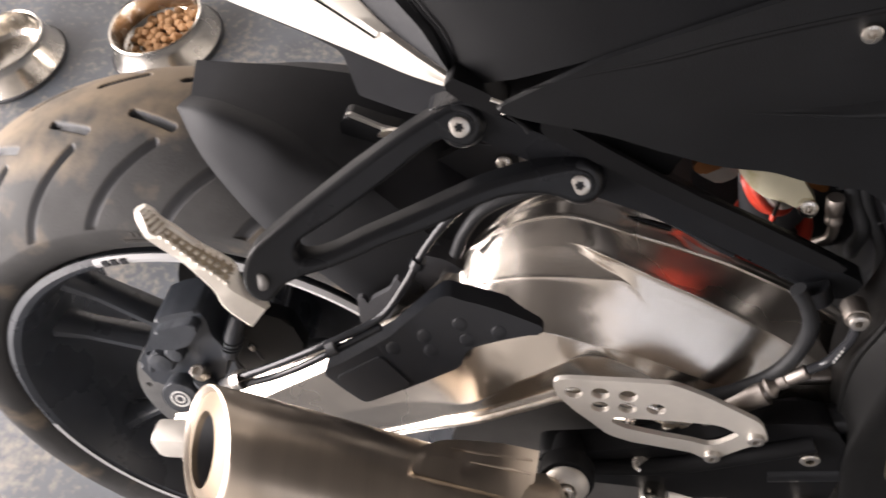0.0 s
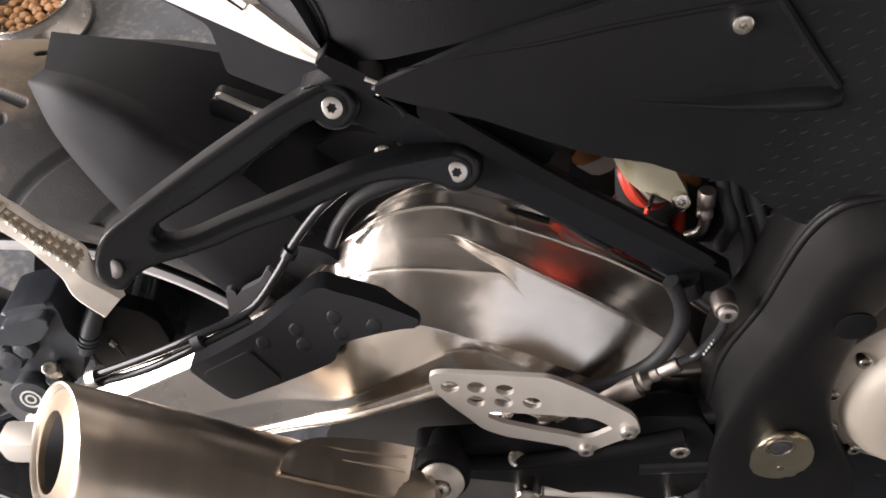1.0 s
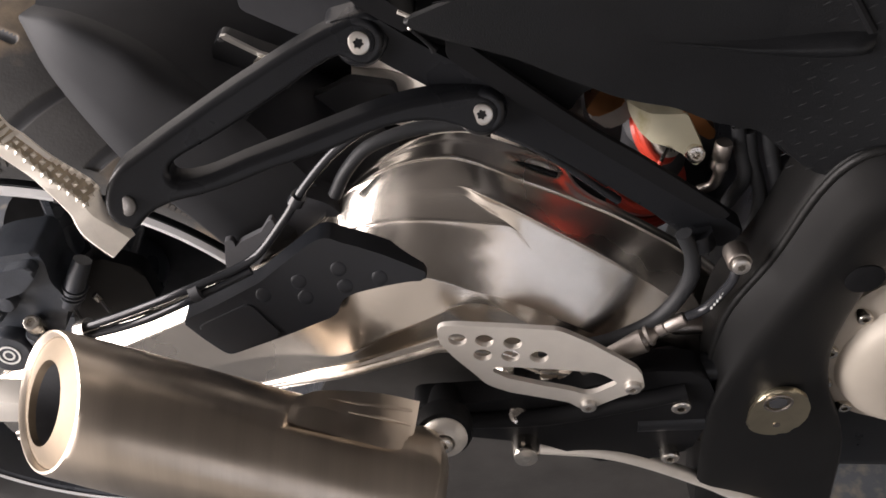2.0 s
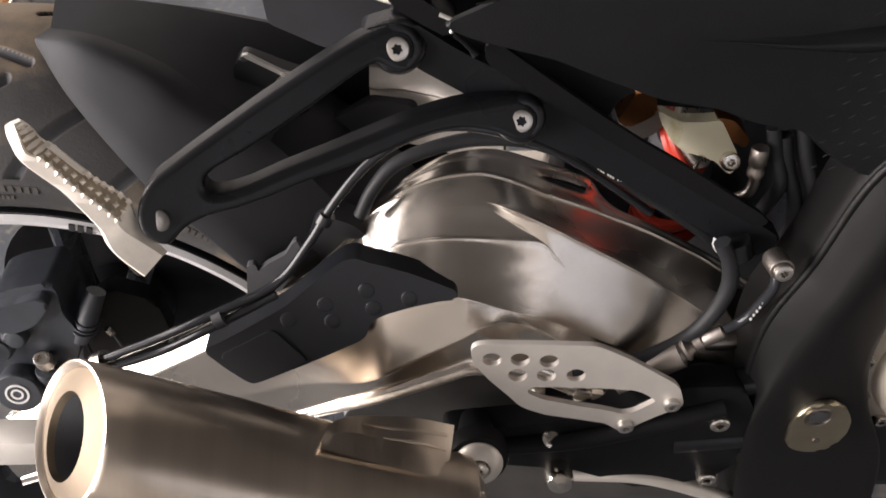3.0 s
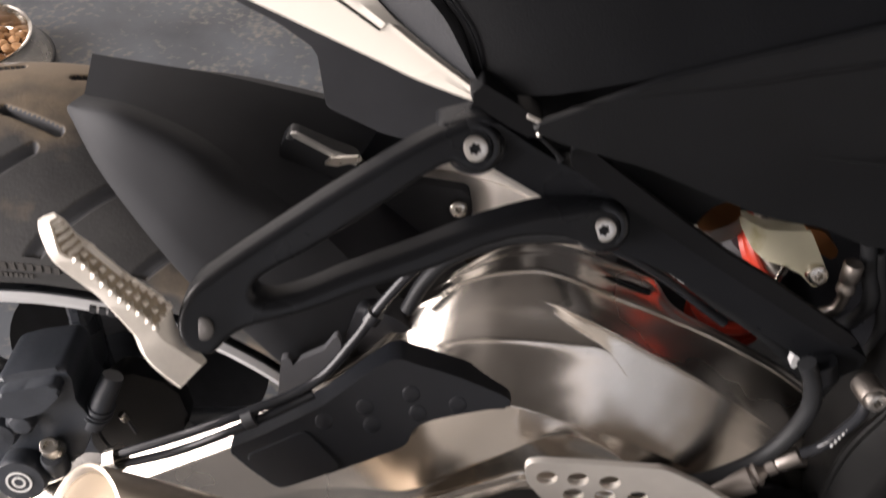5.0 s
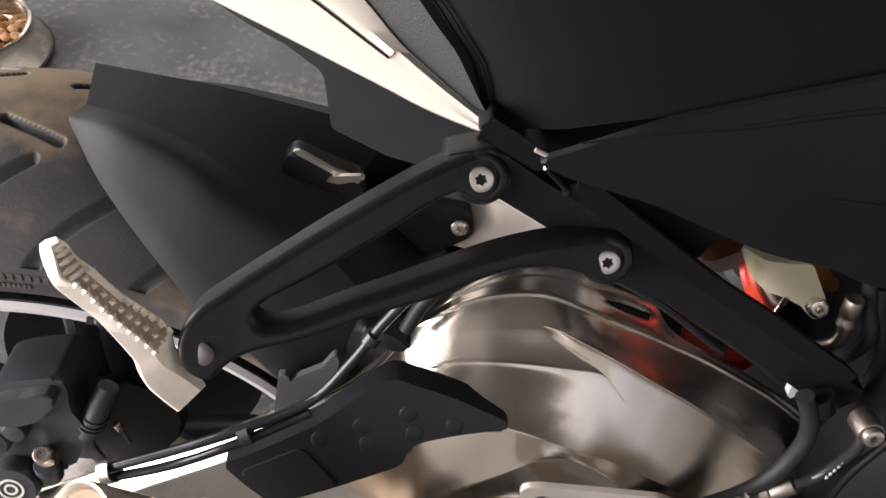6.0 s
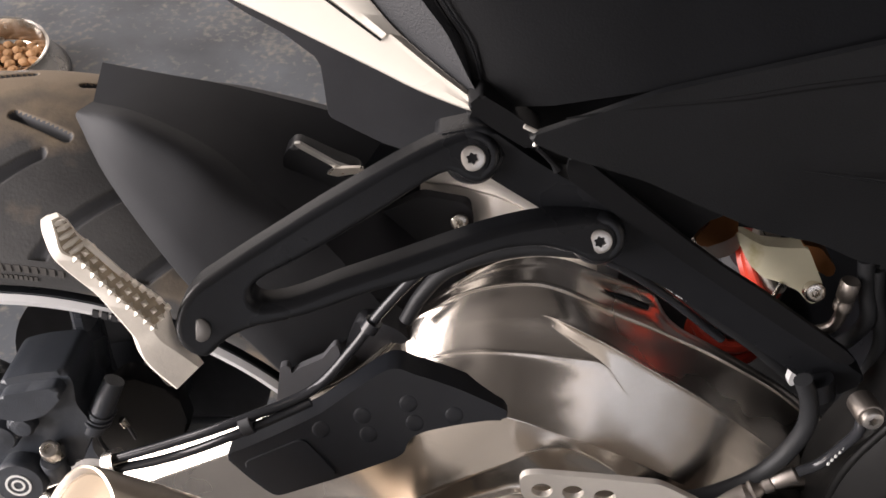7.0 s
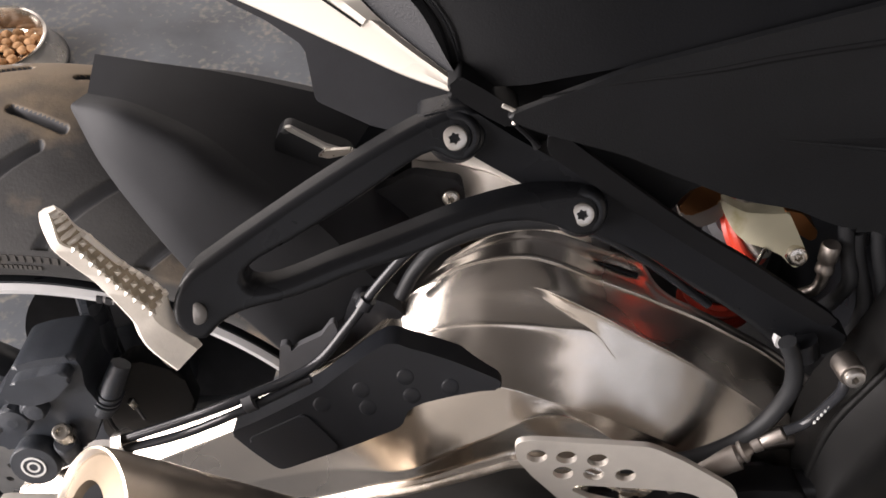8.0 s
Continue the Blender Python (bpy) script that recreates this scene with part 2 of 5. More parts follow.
def tube(pts, r, n=12, smooth=6):
    line = glide(pts, smooth) if smooth else pts
    return loft(tube_rows(line, r, n), True, True)


def lathe(profile, p0, axis, n=40, lobes=None):
    """Rings of (distance, radius) along an axis from p0. lobes: rows whose ring is a six-lobed star."""
    a = Vector(axis).normalized()
    u = a.orthogonal().normalized()
    w = a.cross(u)
    rows = []
    for k, (d, r) in enumerate(profile):
        ring = []
        for j in range(n):
            t = 2 * math.pi * j / n
            q = r * (1 + (0.16 * math.cos(6 * t) if lobes and k in lobes else 0))
            ring.append(Vector(p0) + a * d + q * (math.cos(t) * u + math.sin(t) * w))
        rows.append(ring)
    return loft(rows, True, True)


def bolt_mesh(p, axis, r, h):
    """A round bolt head with a six-lobed socket."""
    return lathe([(-h, r * 0.96), (h * 0.55, r), (h * 0.85, r * 0.95), (h, r * 0.80), (h, r * 0.42), (h * 0.9, r * 0.40), (-h * 0.1, r * 0.37), (-h * 0.3, r * 0.08)], p, axis, 36, (4, 5, 6))


def box(lo, hi, bevel=0.003):
    bm = bmesh.new()
    m = Matrix.Translation((Vector(lo) + Vector(hi)) / 2) @ Matrix.Diagonal((*(Vector(hi) - Vector(lo)), 1))
    bmesh.ops.create_cube(bm, size=1, matrix=m)
    if bevel:
        bmesh.ops.bevel(bm, geom=bm.edges[:], offset=bevel, segments=2, affect="EDGES", profile=0.6)
    return bm


def disc(cx, cz, r, n=20):
    return [(cx + r * math.cos(2 * math.pi * i / n), cz + r * math.sin(2 * math.pi * i / n)) for i in range(n)]


# ---- the garage ----
def structure(name, bm, mat, label):
    return tagged(part(name, bm, mat), label, "room", kind="structure")


structure("floor", box((-2.6, -2.6, -0.2), (3.4, 2.2, 0), 0), FLOOR, "blue-grey painted concrete floor with worn ochre patches")
# ceiling and walls are unseen, added and toned to shape light and reflections
structure("ceiling", box((-2.6, -2.6, 2.6), (3.4, 2.2, 2.75), 0), CEILING, "unseen dark ceiling added for the reflections")
structure("wall_north", box((-2.6, 2.2, -0.2), (3.4, 2.35, 2.75), 0), PLASTER, "unseen plain plastered wall")
structure("wall_east", box((3.4, -2.6, -0.2), (3.55, 2.2, 2.75), 0), PLASTER, "unseen plain plastered wall")
for lo, hi in (((-2.6, -2.8, -0.2), (3.4, -2.6, 1.1)), ((-2.6, -2.8, 2.4), (3.4, -2.6, 2.75)), ((-2.6, -2.8, 1.1), (0.35, -2.6, 2.4)), ((2.05, -2.8, 1.1), (3.4, -2.6, 2.4))):
    structure("wall_south", box(lo, hi, 0), DIM_WALL, "unseen dim wall round the added window")
# unseen window, added so its panes and bars mottle the swingarm's reflection
window = tagged(part("added_window", box((0.35, -2.66, 1.1), (2.05, -2.60, 1.15), 0.004), FRAME_BLACK), "added unseen window whose wide glazing bars break up the reflected light", "window", kind="structure")
for j in range(7):
    x = 0.39 + 0.27 * j
    part("glazing_bar", box((x - 0.05, -2.66, 1.15), (x + 0.05, -2.60, 2.4), 0.004), FRAME_BLACK, window)
for z in (1.46, 1.78, 2.10):
    part("glazing_bar", box((0.44, -2.650, z - 0.05), (1.96, -2.610, z + 0.05), 0.004), FRAME_BLACK, window)
structure("wall_west", box((-2.75, 1.30, -0.2), (-2.6, 2.35, 2.75), 0), PLASTER, "unseen plain plastered wall beside an assumed open door")
structure("wall_west", box((-2.75, -2.8, -0.2), (-2.6, -2.45, 2.15), 0), PLASTER, "unseen plain plastered wall beside an assumed open door")
structure("lintel", box((-2.75, -2.8, 2.15), (-2.6, 1.30, 2.75), 0), PLASTER, "unseen plain plastered lintel over an assumed open door")
structure("ground", box((-60, -60, -0.5), (60, 60, -0.21), 0), FLOOR, "concrete ground outside the garage")

# ---- the motorcycle ----
bike = tagged(new("motorcycle"), "black and silver sports motorcycle leaning on its stand on the floor", "motorcycle")
bike.matrix_world = Matrix.Translation((0, 0, SHIFT)) @ pose(0, 0, 0, -11, 0, 0)
AXLE = V(0, 0, 0.318)
# ---- rear wheel ----
TYRE_R, CROWN = 0.322, 0.10


def ease(v):
    v = max(0.0, min(1.0, v))
    return v * v * (3 - 2 * v)


def wheel_point(angle, r, y):
    return V(AXLE.x + r * math.cos(angle), y, AXLE.z + r * math.sin(angle))


def groove_depth(s, y):
    """Slanting tread cuts on both shoulders, repeated round the tyre."""
    step, cuts = 0.0745, 0.0
    ay = abs(y) - (0.014 if y < 0 else 0.0)
    u = (s + (0.03 if y > 0 else 0.0)) % step
    for s0, y0, s1, y1 in ((0.032, 0.036, 0.107, 0.083), (0.020, 0.024, 0.056, 0.012)):
        dx, dy = s1 - s0, y1 - y0
        for w in (u, u + step):
            t = max(0.0, min(1.0, ((w - s0) * dx + (ay - y0) * dy) / (dx * dx + dy * dy)))
            d = math.hypot(w - s0 - t * dx, ay - y0 - t * dy)
            if d < 0.0042:
                cuts = max(cuts, ease((0.0042 - d) / 0.0034))
    return 0.0052 * cuts


def tyre_mesh():
    section = []
    for i in range(221):
        g = -1.18 + 2.36 * i / 220
        section.append((CROWN * math.sin(g), TYRE_R - CROWN + CROWN * math.cos(g)))
    right = [(-0.093, 0.258), (-0.091, 0.244), (-0.084, 0.232), (-0.078, 0.226), (-0.06, 0.222)]
    section = right[::-1] + section + [(-y, r) for y, r in right]
    rows = []
    # finer steps on the half that faces the seat
    angles = [radians(55 + 95 * k / 900) for k in range(900)] + [radians(150 + 265 * k / 200) for k in range(200)]
    for a in angles:
        rows.append([wheel_point(a, r - (groove_depth(a * TYRE_R, y) if r > 0.262 else 0), y) for y, r in section])
    rows.append(rows[0])
    bm = loft(rows)
    for f in bm.faces:
        c = f.calc_center_median() - AXLE
        # second, darker material down in the cuts
        if math.hypot(c.x, c.z) > 0.262 and groove_depth((math.atan2(c.z, c.x) % (2 * math.pi)) * TYRE_R, c.y) > 0.0008:
            f.material_index = 1
    return bm


tyre = part("rear_tyre", tyre_mesh(), TYRE_RUBBER, bike, "wide black rear tyre with ochre dust on the tread")
tyre.data.materials.append(RUBBER)


def ring_mesh(section, n=160):
    """A ring round the axle with a closed (y, r) section."""
    rows = [[wheel_point(2 * math.pi * k / n, r, y) for y, r in section] for k in range(n)]
    rows.append(rows[0])
    return loft(rows, True)


rim = part("wheel_rim", ring_mesh([(-0.084, 0.226), (-0.086, 0.220), (-0.083, 0.214), (-0.070, 0.208), (-0.03, 0.196), (0.03, 0.196), (0.07, 0.208), (0.083, 0.214), (0.086, 0.220), (0.084, 0.226), (0.06, 0.216), (-0.06, 0.216)]), RIM_BLACK, bike, "glossy black cast wheel rim")
TAPE = [(-0.0852, 0.2255), (-0.0876, 0.2215), (-0.0866, 0.2175), (-0.0846, 0.2205)]
for start, end in ((-30, 104), (187, 300)):
    part("rim_tape", loft([[wheel_point(radians(start + (end - start) * k / 70), r, y) for y, r in TAPE] for k in range(71)], True, True), STRIPE_WHITE, rim, "white reflective rim tape")
part("hub", lathe([(-0.06, 0.03), (-0.055, 0.045), (0.055, 0.045), (0.06, 0.03)], AXLE, (0, 1, 0)), RIM_BLACK, rim)
for k in range(10):
    a = 2 * math.pi * k / 10 + (0.11 if k % 2 else -0.11) + 0.35
    rows = []
    for r, half, thick in ((0.035, 0.016, 0.020), (0.10, 0.010, 0.016), (0.17, 0.009, 0.014), (0.205, 0.016, 0.018)):
        c = wheel_point(a, r, -0.02 - 0.12 * max(0, r - 0.05) * 0.6)
        t = V(-math.sin(a), 0, math.cos(a))
        rows.append([c + t * half * math.cos(g) + V(0, thick, 0) * math.sin(g) for g in (2 * math.pi * j / 10 for j in range(10))])
    part("spoke", loft(rows, True, True), RIM_BLACK, rim)


def annulus_mesh(r0, r1, y0, y1, holes=True):
    outline = [(AXLE.x + r1 * math.cos(2 * math.pi * i / 72), AXLE.z + r1 * math.sin(2 * math.pi * i / 72)) for i in range(72)]
    inner = [[(AXLE.x + r0 * math.cos(2 * math.pi * i / 40), AXLE.z + r0 * math.sin(2 * math.pi * i / 40)) for i in range(40)]]
    if holes:
        for k in range(30):
            a = 2 * math.pi * k / 30
            r = (0.082, 0.091, 0.100)[k % 3]
            inner.append(disc(AXLE.x + r * math.cos(a), AXLE.z + r * math.sin(a), 0.0035, 10))
    return plate(outline, y0, y1, 0, holes=inner)


brake_disc = part("brake_disc", annulus_mesh(0.068, 0.110, -0.066, -0.061), DISC_STEEL, bike, "drilled steel brake disc")
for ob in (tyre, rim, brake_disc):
    fit_to_view(ob, (-0.005, 0.0124, -0.0107), 1.0158)
part("axle_nut", lathe([(0, 0.018), (0.012, 0.018), (0.014, 0.012)], (0, -0.135, 0.318), (0, -1, 0), 6), BRIGHT_STEEL, bike)


# ---- swingarm ----
def along(table, x):
    """Smooth values of a table of rows (x, a, b) at x."""
    k = 0
    while k < len(table) - 2 and x > table[k + 1][0]:
        k += 1
    p = [table[max(k - 1, 0)], table[k], table[k + 1], table[min(k + 2, len(table) - 1)]]
    t = max(0.0, min(1.0, (x - p[1][0]) / (p[2][0] - p[1][0])))
    h = p[2][0] - p[1][0]
    out = []
    for j in (1, 2):
        m0 = (p[2][j] - p[0][j]) / (p[2][0] - p[0][0]) * h
        m1 = (p[3][j] - p[1][j]) / (p[3][0] - p[1][0]) * h
        out.append((2 * t ** 3 - 3 * t * t + 1) * p[1][j] + (t ** 3 - 2 * t * t + t) * m0 + (3 * t * t - 2 * t ** 3) * p[2][j] + (t ** 3 - t * t) * m1)
    return Vector(out)


# each row: place along the arm, outward reach, height
LIP = [(-0.05, 0.097, 0.35), (0, 0.097, 0.378), (0.06, 0.097, 0.412), (0.11, 0.097, 0.44), (0.16, 0.096, 0.474), (0.205, 0.088, 0.494), (0.2302, 0.0718, 0.5087), (0.2463, 0.0527, 0.5177), (0.2575, 0.0532, 0.5315), (0.2694, 0.0544, 0.5458), (0.2848, 0.0501, 0.5561), (0.3, 0.0478, 0.5642), (0.3152, 0.0462, 0.568), (0.3304, 0.0446, 0.5688), (0.346, 0.043, 0.5651), (0.3618, 0.0423, 0.5586), (0.3777, 0.0425, 0.5527), (0.3938, 0.0434, 0.5463), (0.4066, 0.0451, 0.5411), (0.4143, 0.0503, 0.5299), (0.4265, 0.0551, 0.5214), (0.4424, 0.0597, 0.5157), (0.4668, 0.0654, 0.5054), (0.4962, 0.0719, 0.4907), (0.5139, 0.0761, 0.4793), (0.53, 0.08, 0.468)]
GROOVE = [(-0.05, 0.101, 0.352), (0, 0.101, 0.38), (0.06, 0.101, 0.414), (0.11, 0.101, 0.442), (0.16, 0.1, 0.475), (0.205, 0.092, 0.494), (0.2283, 0.0794, 0.5082), (0.2424, 0.0612, 0.5164), (0.2539, 0.0618, 0.5304), (0.2656, 0.0626, 0.5402), (0.2771, 0.0627, 0.5485), (0.2997, 0.063, 0.5579), (0.3257, 0.063, 0.5613), (0.3447, 0.063, 0.5562), (0.3603, 0.063, 0.5492), (0.3762, 0.063, 0.5411), (0.4003, 0.0636, 0.5311), (0.4185, 0.064, 0.5225), (0.441, 0.0665, 0.5134), (0.4652, 0.0724, 0.5034), (0.4939, 0.0799, 0.4898), (0.53, 0.09, 0.464)]
RIDGE = [(-0.05, 0.104, 0.35), (0, 0.103, 0.385), (0.06, 0.103, 0.42), (0.11, 0.103, 0.444), (0.16, 0.103, 0.473), (0.205, 0.0955, 0.493), (0.2281, 0.0909, 0.5009), (0.2436, 0.0816, 0.5019), (0.2573, 0.0838, 0.5124), (0.2689, 0.0862, 0.5195), (0.2841, 0.0878, 0.5247), (0.2991, 0.09, 0.5285), (0.3177, 0.0905, 0.529), (0.3364, 0.091, 0.5281), (0.355, 0.0927, 0.5278), (0.3692, 0.0939, 0.5261), (0.41, 0.106, 0.499), (0.45, 0.112, 0.475), (0.53, 0.124, 0.43)]
CREST = [(0.3, 0.066, 0.556), (0.3341, 0.0746, 0.5466), (0.3547, 0.0842, 0.5436), (0.3733, 0.089, 0.5366), (0.3965, 0.0927, 0.5244), (0.4244, 0.0966, 0.5094), (0.4537, 0.1001, 0.4907), (0.4842, 0.1042, 0.4701), (0.53, 0.112, 0.435)]
CREASE = [(-0.05, 0.128, 0.335), (0, 0.124, 0.37), (0.06, 0.121, 0.408), (0.11, 0.119, 0.436), (0.16, 0.1165, 0.463), (0.205, 0.1125, 0.482), (0.25, 0.112, 0.497), (0.28, 0.116, 0.5035), (0.3103, 0.1198, 0.5017), (0.3244, 0.1208, 0.4981), (0.3357, 0.1216, 0.4939), (0.3549, 0.1223, 0.487), (0.3685, 0.1225, 0.4825), (0.385, 0.1232, 0.4755), (0.41, 0.126, 0.464), (0.44, 0.130, 0.448), (0.48, 0.135, 0.425), (0.53, 0.14, 0.396)]
KNEE = [(-0.05, 0.126, 0.31), (0, 0.125, 0.337), (0.06, 0.125, 0.366), (0.11, 0.125, 0.388), (0.16, 0.1255, 0.408), (0.205, 0.129, 0.424), (0.244, 0.1385, 0.4357), (0.2597, 0.1408, 0.4473), (0.2752, 0.1382, 0.455), (0.2944, 0.1348, 0.4646), (0.3133, 0.1318, 0.4739), (0.3245, 0.1301, 0.4802), (0.332, 0.129, 0.4832), (0.3471, 0.1275, 0.484), (0.368, 0.1268, 0.474), (0.4, 0.131, 0.452), (0.44, 0.136, 0.428), (0.48, 0.141, 0.405), (0.53, 0.145, 0.376)]
FOOT = [(-0.05, 0.122, 0.29), (0, 0.123, 0.312), (0.06, 0.125, 0.335), (0.11, 0.126, 0.354), (0.16, 0.128, 0.371), (0.1988, 0.132, 0.3902), (0.2268, 0.1375, 0.408), (0.2589, 0.1421, 0.4253), (0.2826, 0.1404, 0.4344), (0.306, 0.1376, 0.442), (0.3215, 0.1356, 0.4464), (0.36, 0.1335, 0.437), (0.4, 0.138, 0.420), (0.44, 0.142, 0.396), (0.48, 0.146, 0.376), (0.53, 0.148, 0.35)]


def swingarm_mesh():
    start, apex = 0.330, 0.371
    rows = []
    xs = [-0.05 + 0.01 * k for k in range(28)] + [0.23 + 0.0025 * k for k in range(1, 121)]
    for x in xs:
        lip, groove, ridge, crease, knee, foot = (along(t, x) for t in (LIP, GROOVE, RIDGE, CREASE, KNEE, FOOT))
        slot = 0.0016 * ease((x - 0.362) / 0.020) * (1 - ease((x - 0.398) / 0.005))
        step = ease((x - 0.25) / 0.04)
        plain = groove + (ridge - groove) * 0.42
        on = ease((x - start) / 0.014)
        crest = plain * (1 - on) + along(CREST, max(x, 0.30)) * on
        u = max(0.0, min(1.0, (x - start) / (apex - start)))
        hollow = groove + (ridge - groove) * (0.50 + 0.50 * u)
        # past the apex the fold dies out in one smooth shallow curve under the crest
        out = ease((x - apex) / 0.016)
        def sweep(t):
            bow = crest + (crease - crest) * 0.42 + Vector((-0.0015, -0.0015))
            return crest * (1 - t) ** 2 + bow * 2 * t * (1 - t) + crease * t * t
        toe = hollow * (1 - out) + sweep(0.22) * out
        edge = ridge * (1 - out) + sweep(0.42) * out
        low = (ridge + (crease - ridge) * 0.06) * (1 - out) + sweep(0.46) * out
        mid = toe + (edge - toe) * 0.5
        # faces barely hollow, each ending in a fine bead
        dish = 0.0004 * ease((x - 0.245) / 0.04) * ease((apex + 0.01 - x) / 0.03)
        mid = mid - Vector((dish, dish * 0.3))
        bead = 0.0004 * ease((x - 0.235) / 0.02) * ease((0.50 - x) / 0.06)
        sag = 0.0005 * ease((x - 0.27) / 0.03)
        rim_out = ease((x - 0.195) / 0.05)
        fall = crease - edge
        drop, skirt = knee - crease, foot - knee
        inside = ease((x - 0.22) / 0.03) * (1 - ease((x - 0.395) / 0.02))
        line = [Vector((lip.x - 0.012, lip.y - 0.05)) * (1 - inside) + Vector((0.002, lip.y - 0.045)) * inside, Vector((lip.x - 0.010, lip.y - 0.012)), Vector((lip.x - 0.003, lip.y - 0.001)), Vector((lip.x, lip.y)),
                lip * 0.84 + groove * 0.16 + Vector((0.0003, 0.0003)), lip * 0.68 + groove * 0.32 + Vector((0, -slot)), lip * 0.56 + groove * 0.44 + Vector((0, -slot)), lip * 0.42 + groove * 0.58 + Vector((0.0003, 0.0003)), groove + Vector((-0.0006, 0.0016)) * step, groove - Vector((0.0002, 0.0002)) * step, groove + Vector((0.0005, -0.0012)),
                groove + (plain - groove) * 0.45 + (crest - plain) * 0.3 - Vector((dish * 0.3, 0)), crest + (groove - crest) * 0.10, crest + Vector((bead, bead)) * on, crest + (toe - crest) * 0.18, crest + (toe - crest) * 0.82, toe, mid, edge + (toe - edge) * 0.10 - Vector((dish * 0.2, 0)), edge + Vector((bead, bead)) * (1 - out), low,
                edge + fall * 0.20 - Vector((sag * 0.7, 0)), edge + fall * 0.50 - Vector((sag, 0)), edge + fall * 0.80 - Vector((sag * 0.6, 0)), edge + fall * 0.95, crease + Vector((bead * 0.4, 0)), crease + drop * 0.10, crease + drop * 0.50 - Vector((sag * 0.5, 0)), crease + drop * 0.90, knee + Vector((bead * 0.5, 0)),
                knee + skirt * 0.15, knee + skirt * 0.6 - Vector((sag * 0.8, 0)), foot + Vector((-0.001, 0.007)), foot + Vector((0.0010 + 0.0014 * rim_out, 0.0040)), foot + Vector((0.0012 + 0.0022 * rim_out, 0.0005)), foot + Vector((0.0015 * rim_out, -0.003)), foot + Vector((-0.03, -0.004)), Vector((0.05, foot.y))]
        rows.append(glide([V(x, -p.x, p.y) for p in line], 3))
    # ease the rows along the arm
    for turn in range(2):
        rows = [rows[0]] + [[(a + b * 2 + c) / 4 for a, b, c in zip(rows[i - 1], rows[i], rows[i + 1])] for i in range(1, len(rows) - 1)] + [rows[-1]]
    return loft(rows)


swingarm = part("swingarm", swingarm_mesh(), ALUMINIUM, bike, "polished cast aluminium swingarm", 60)
rim_line = []
for k in range(36):
    x = 0.165 + 0.165 * k / 35
    p = along(FOOT, x)
    rim_line.append(V(x, -(p.x + 0.0004 + 0.0018 * ease((x - 0.195) / 0.05)), p.y + 0.0008))
part("cast_rim", tube(rim_line, [0.0012 + 0.0020 * min(1, k / 14) for k in range(36)], 10, 0), CAST_ALUMINIUM, swingarm, "rough cast rim along the arm's lower edge")
# dark tube laid in the shallow slot, painting in its shade
slot_line = []
for k in range(13):
    x = 0.370 + 0.031 * k / 12
    p = along(LIP, x) * 0.60 + along(GROOVE, x) * 0.40
    slot_line.append(V(x, -p.x, p.y - 0.0010))
part("arm_slot_shade", tube(slot_line, [0.0004 + 0.0018 * min(1, k / 7) for k in range(13)], 10, 0), COVER_DARK, swingarm, "dark tube standing in for the shaded slot along the arm's top edge")
# far side of the swingarm: brace
def brace_mesh():
    """A milled bridge: a flat top ledge, a step and a curved wall under it, leaning to the rear."""
    rows = []
    for k in range(25):
        t = k / 24
        x = 0.247 + 0.10 * t
        top = 0.5745 + 0.006 * ease(t / 0.3) - 0.012 * ease((t - 0.5) / 0.5)
        y = 0.052 - 0.38 * (x - 0.25)
        dip = 0.004 * math.sin(math.pi * min(1, t * 1.2))
        rows.append([V(x, y + 0.03, top), V(x, y + 0.002, top), V(x, y, top - 0.001), V(x, y - 0.006, top - 0.0045), V(x, y - 0.0105, top - 0.0085 - dip * 0.3), V(x, y - 0.0112, top - 0.0100 - dip * 0.4), V(x, y - 0.009, top - 0.0125 - dip * 0.5), V(x, y - 0.014, top - 0.0200 - dip), V(x, y - 0.022, top - 0.030 - dip), V(x, y - 0.032, top - 0.045)])
    return loft(rows)


brace = part("swingarm_brace", brace_mesh(), BRUSHED, bike, "milled aluminium swingarm brace", 25)
part("swingarm_far_leg", box((-0.03, 0.10, 0.33), (0.50, 0.135, 0.44), 0.012), ALUMINIUM, bike)
part("axle_adjuster", box((-0.048, -0.148, 0.350), (0.02, -0.122, 0.380), 0.007), SATIN_PLATE, swingarm, "pale axle adjuster block")


def arc_bars(r, y, start, count, step, high, mat, parent, name):
    """Plain bars standing for lettering round the wheel."""
    for k in range(count):
        a = start - k * step
        t, o = V(-math.sin(a), 0, math.cos(a)), V(math.cos(a), 0, math.sin(a))
        c = wheel_point(a, r, y)
        w = step * r * 0.34
        rows = [[c - t * w - o * high + V(0, -d, 0), c + t * w - o * high + V(0, -d, 0), c + t * w + o * high + V(0, -d, 0), c - t * w + o * high + V(0, -d, 0)] for d in (-0.001, 0.0006)]
        part(name, loft(rows, True, True), mat, parent)


arc_bars(0.2205, -0.0875, radians(76.5), 3, 0.026, 0.0028, MARK_BLACK, rim, "letter_bar")
arc_bars(0.2205, -0.0875, radians(101), 3, 0.040, 0.0028, MARK_BLACK, rim, "letter_bar")
arc_bars(0.254, -0.0925, radians(90), 9, 0.020, 0.0028, MARK_GREY, tyre, "sidewall_bar")
arc_bars(0.246, -0.0915, radians(92), 12, 0.012, 0.0016, MARK_GREY, tyre, "sidewall_bar")
arc_bars(0.252, -0.0925, radians(60), 10, 0.018, 0.0028, MARK_GREY, tyre, "sidewall_bar")

part("far_sprocket", lathe([(0, 0.115), (0.006, 0.115), (0.007, 0.10), (0.007, 0.02)], (0, 0.062, 0.318), (0, 1, 0), 48), RUBBER, rim, "dark sprocket carrier")
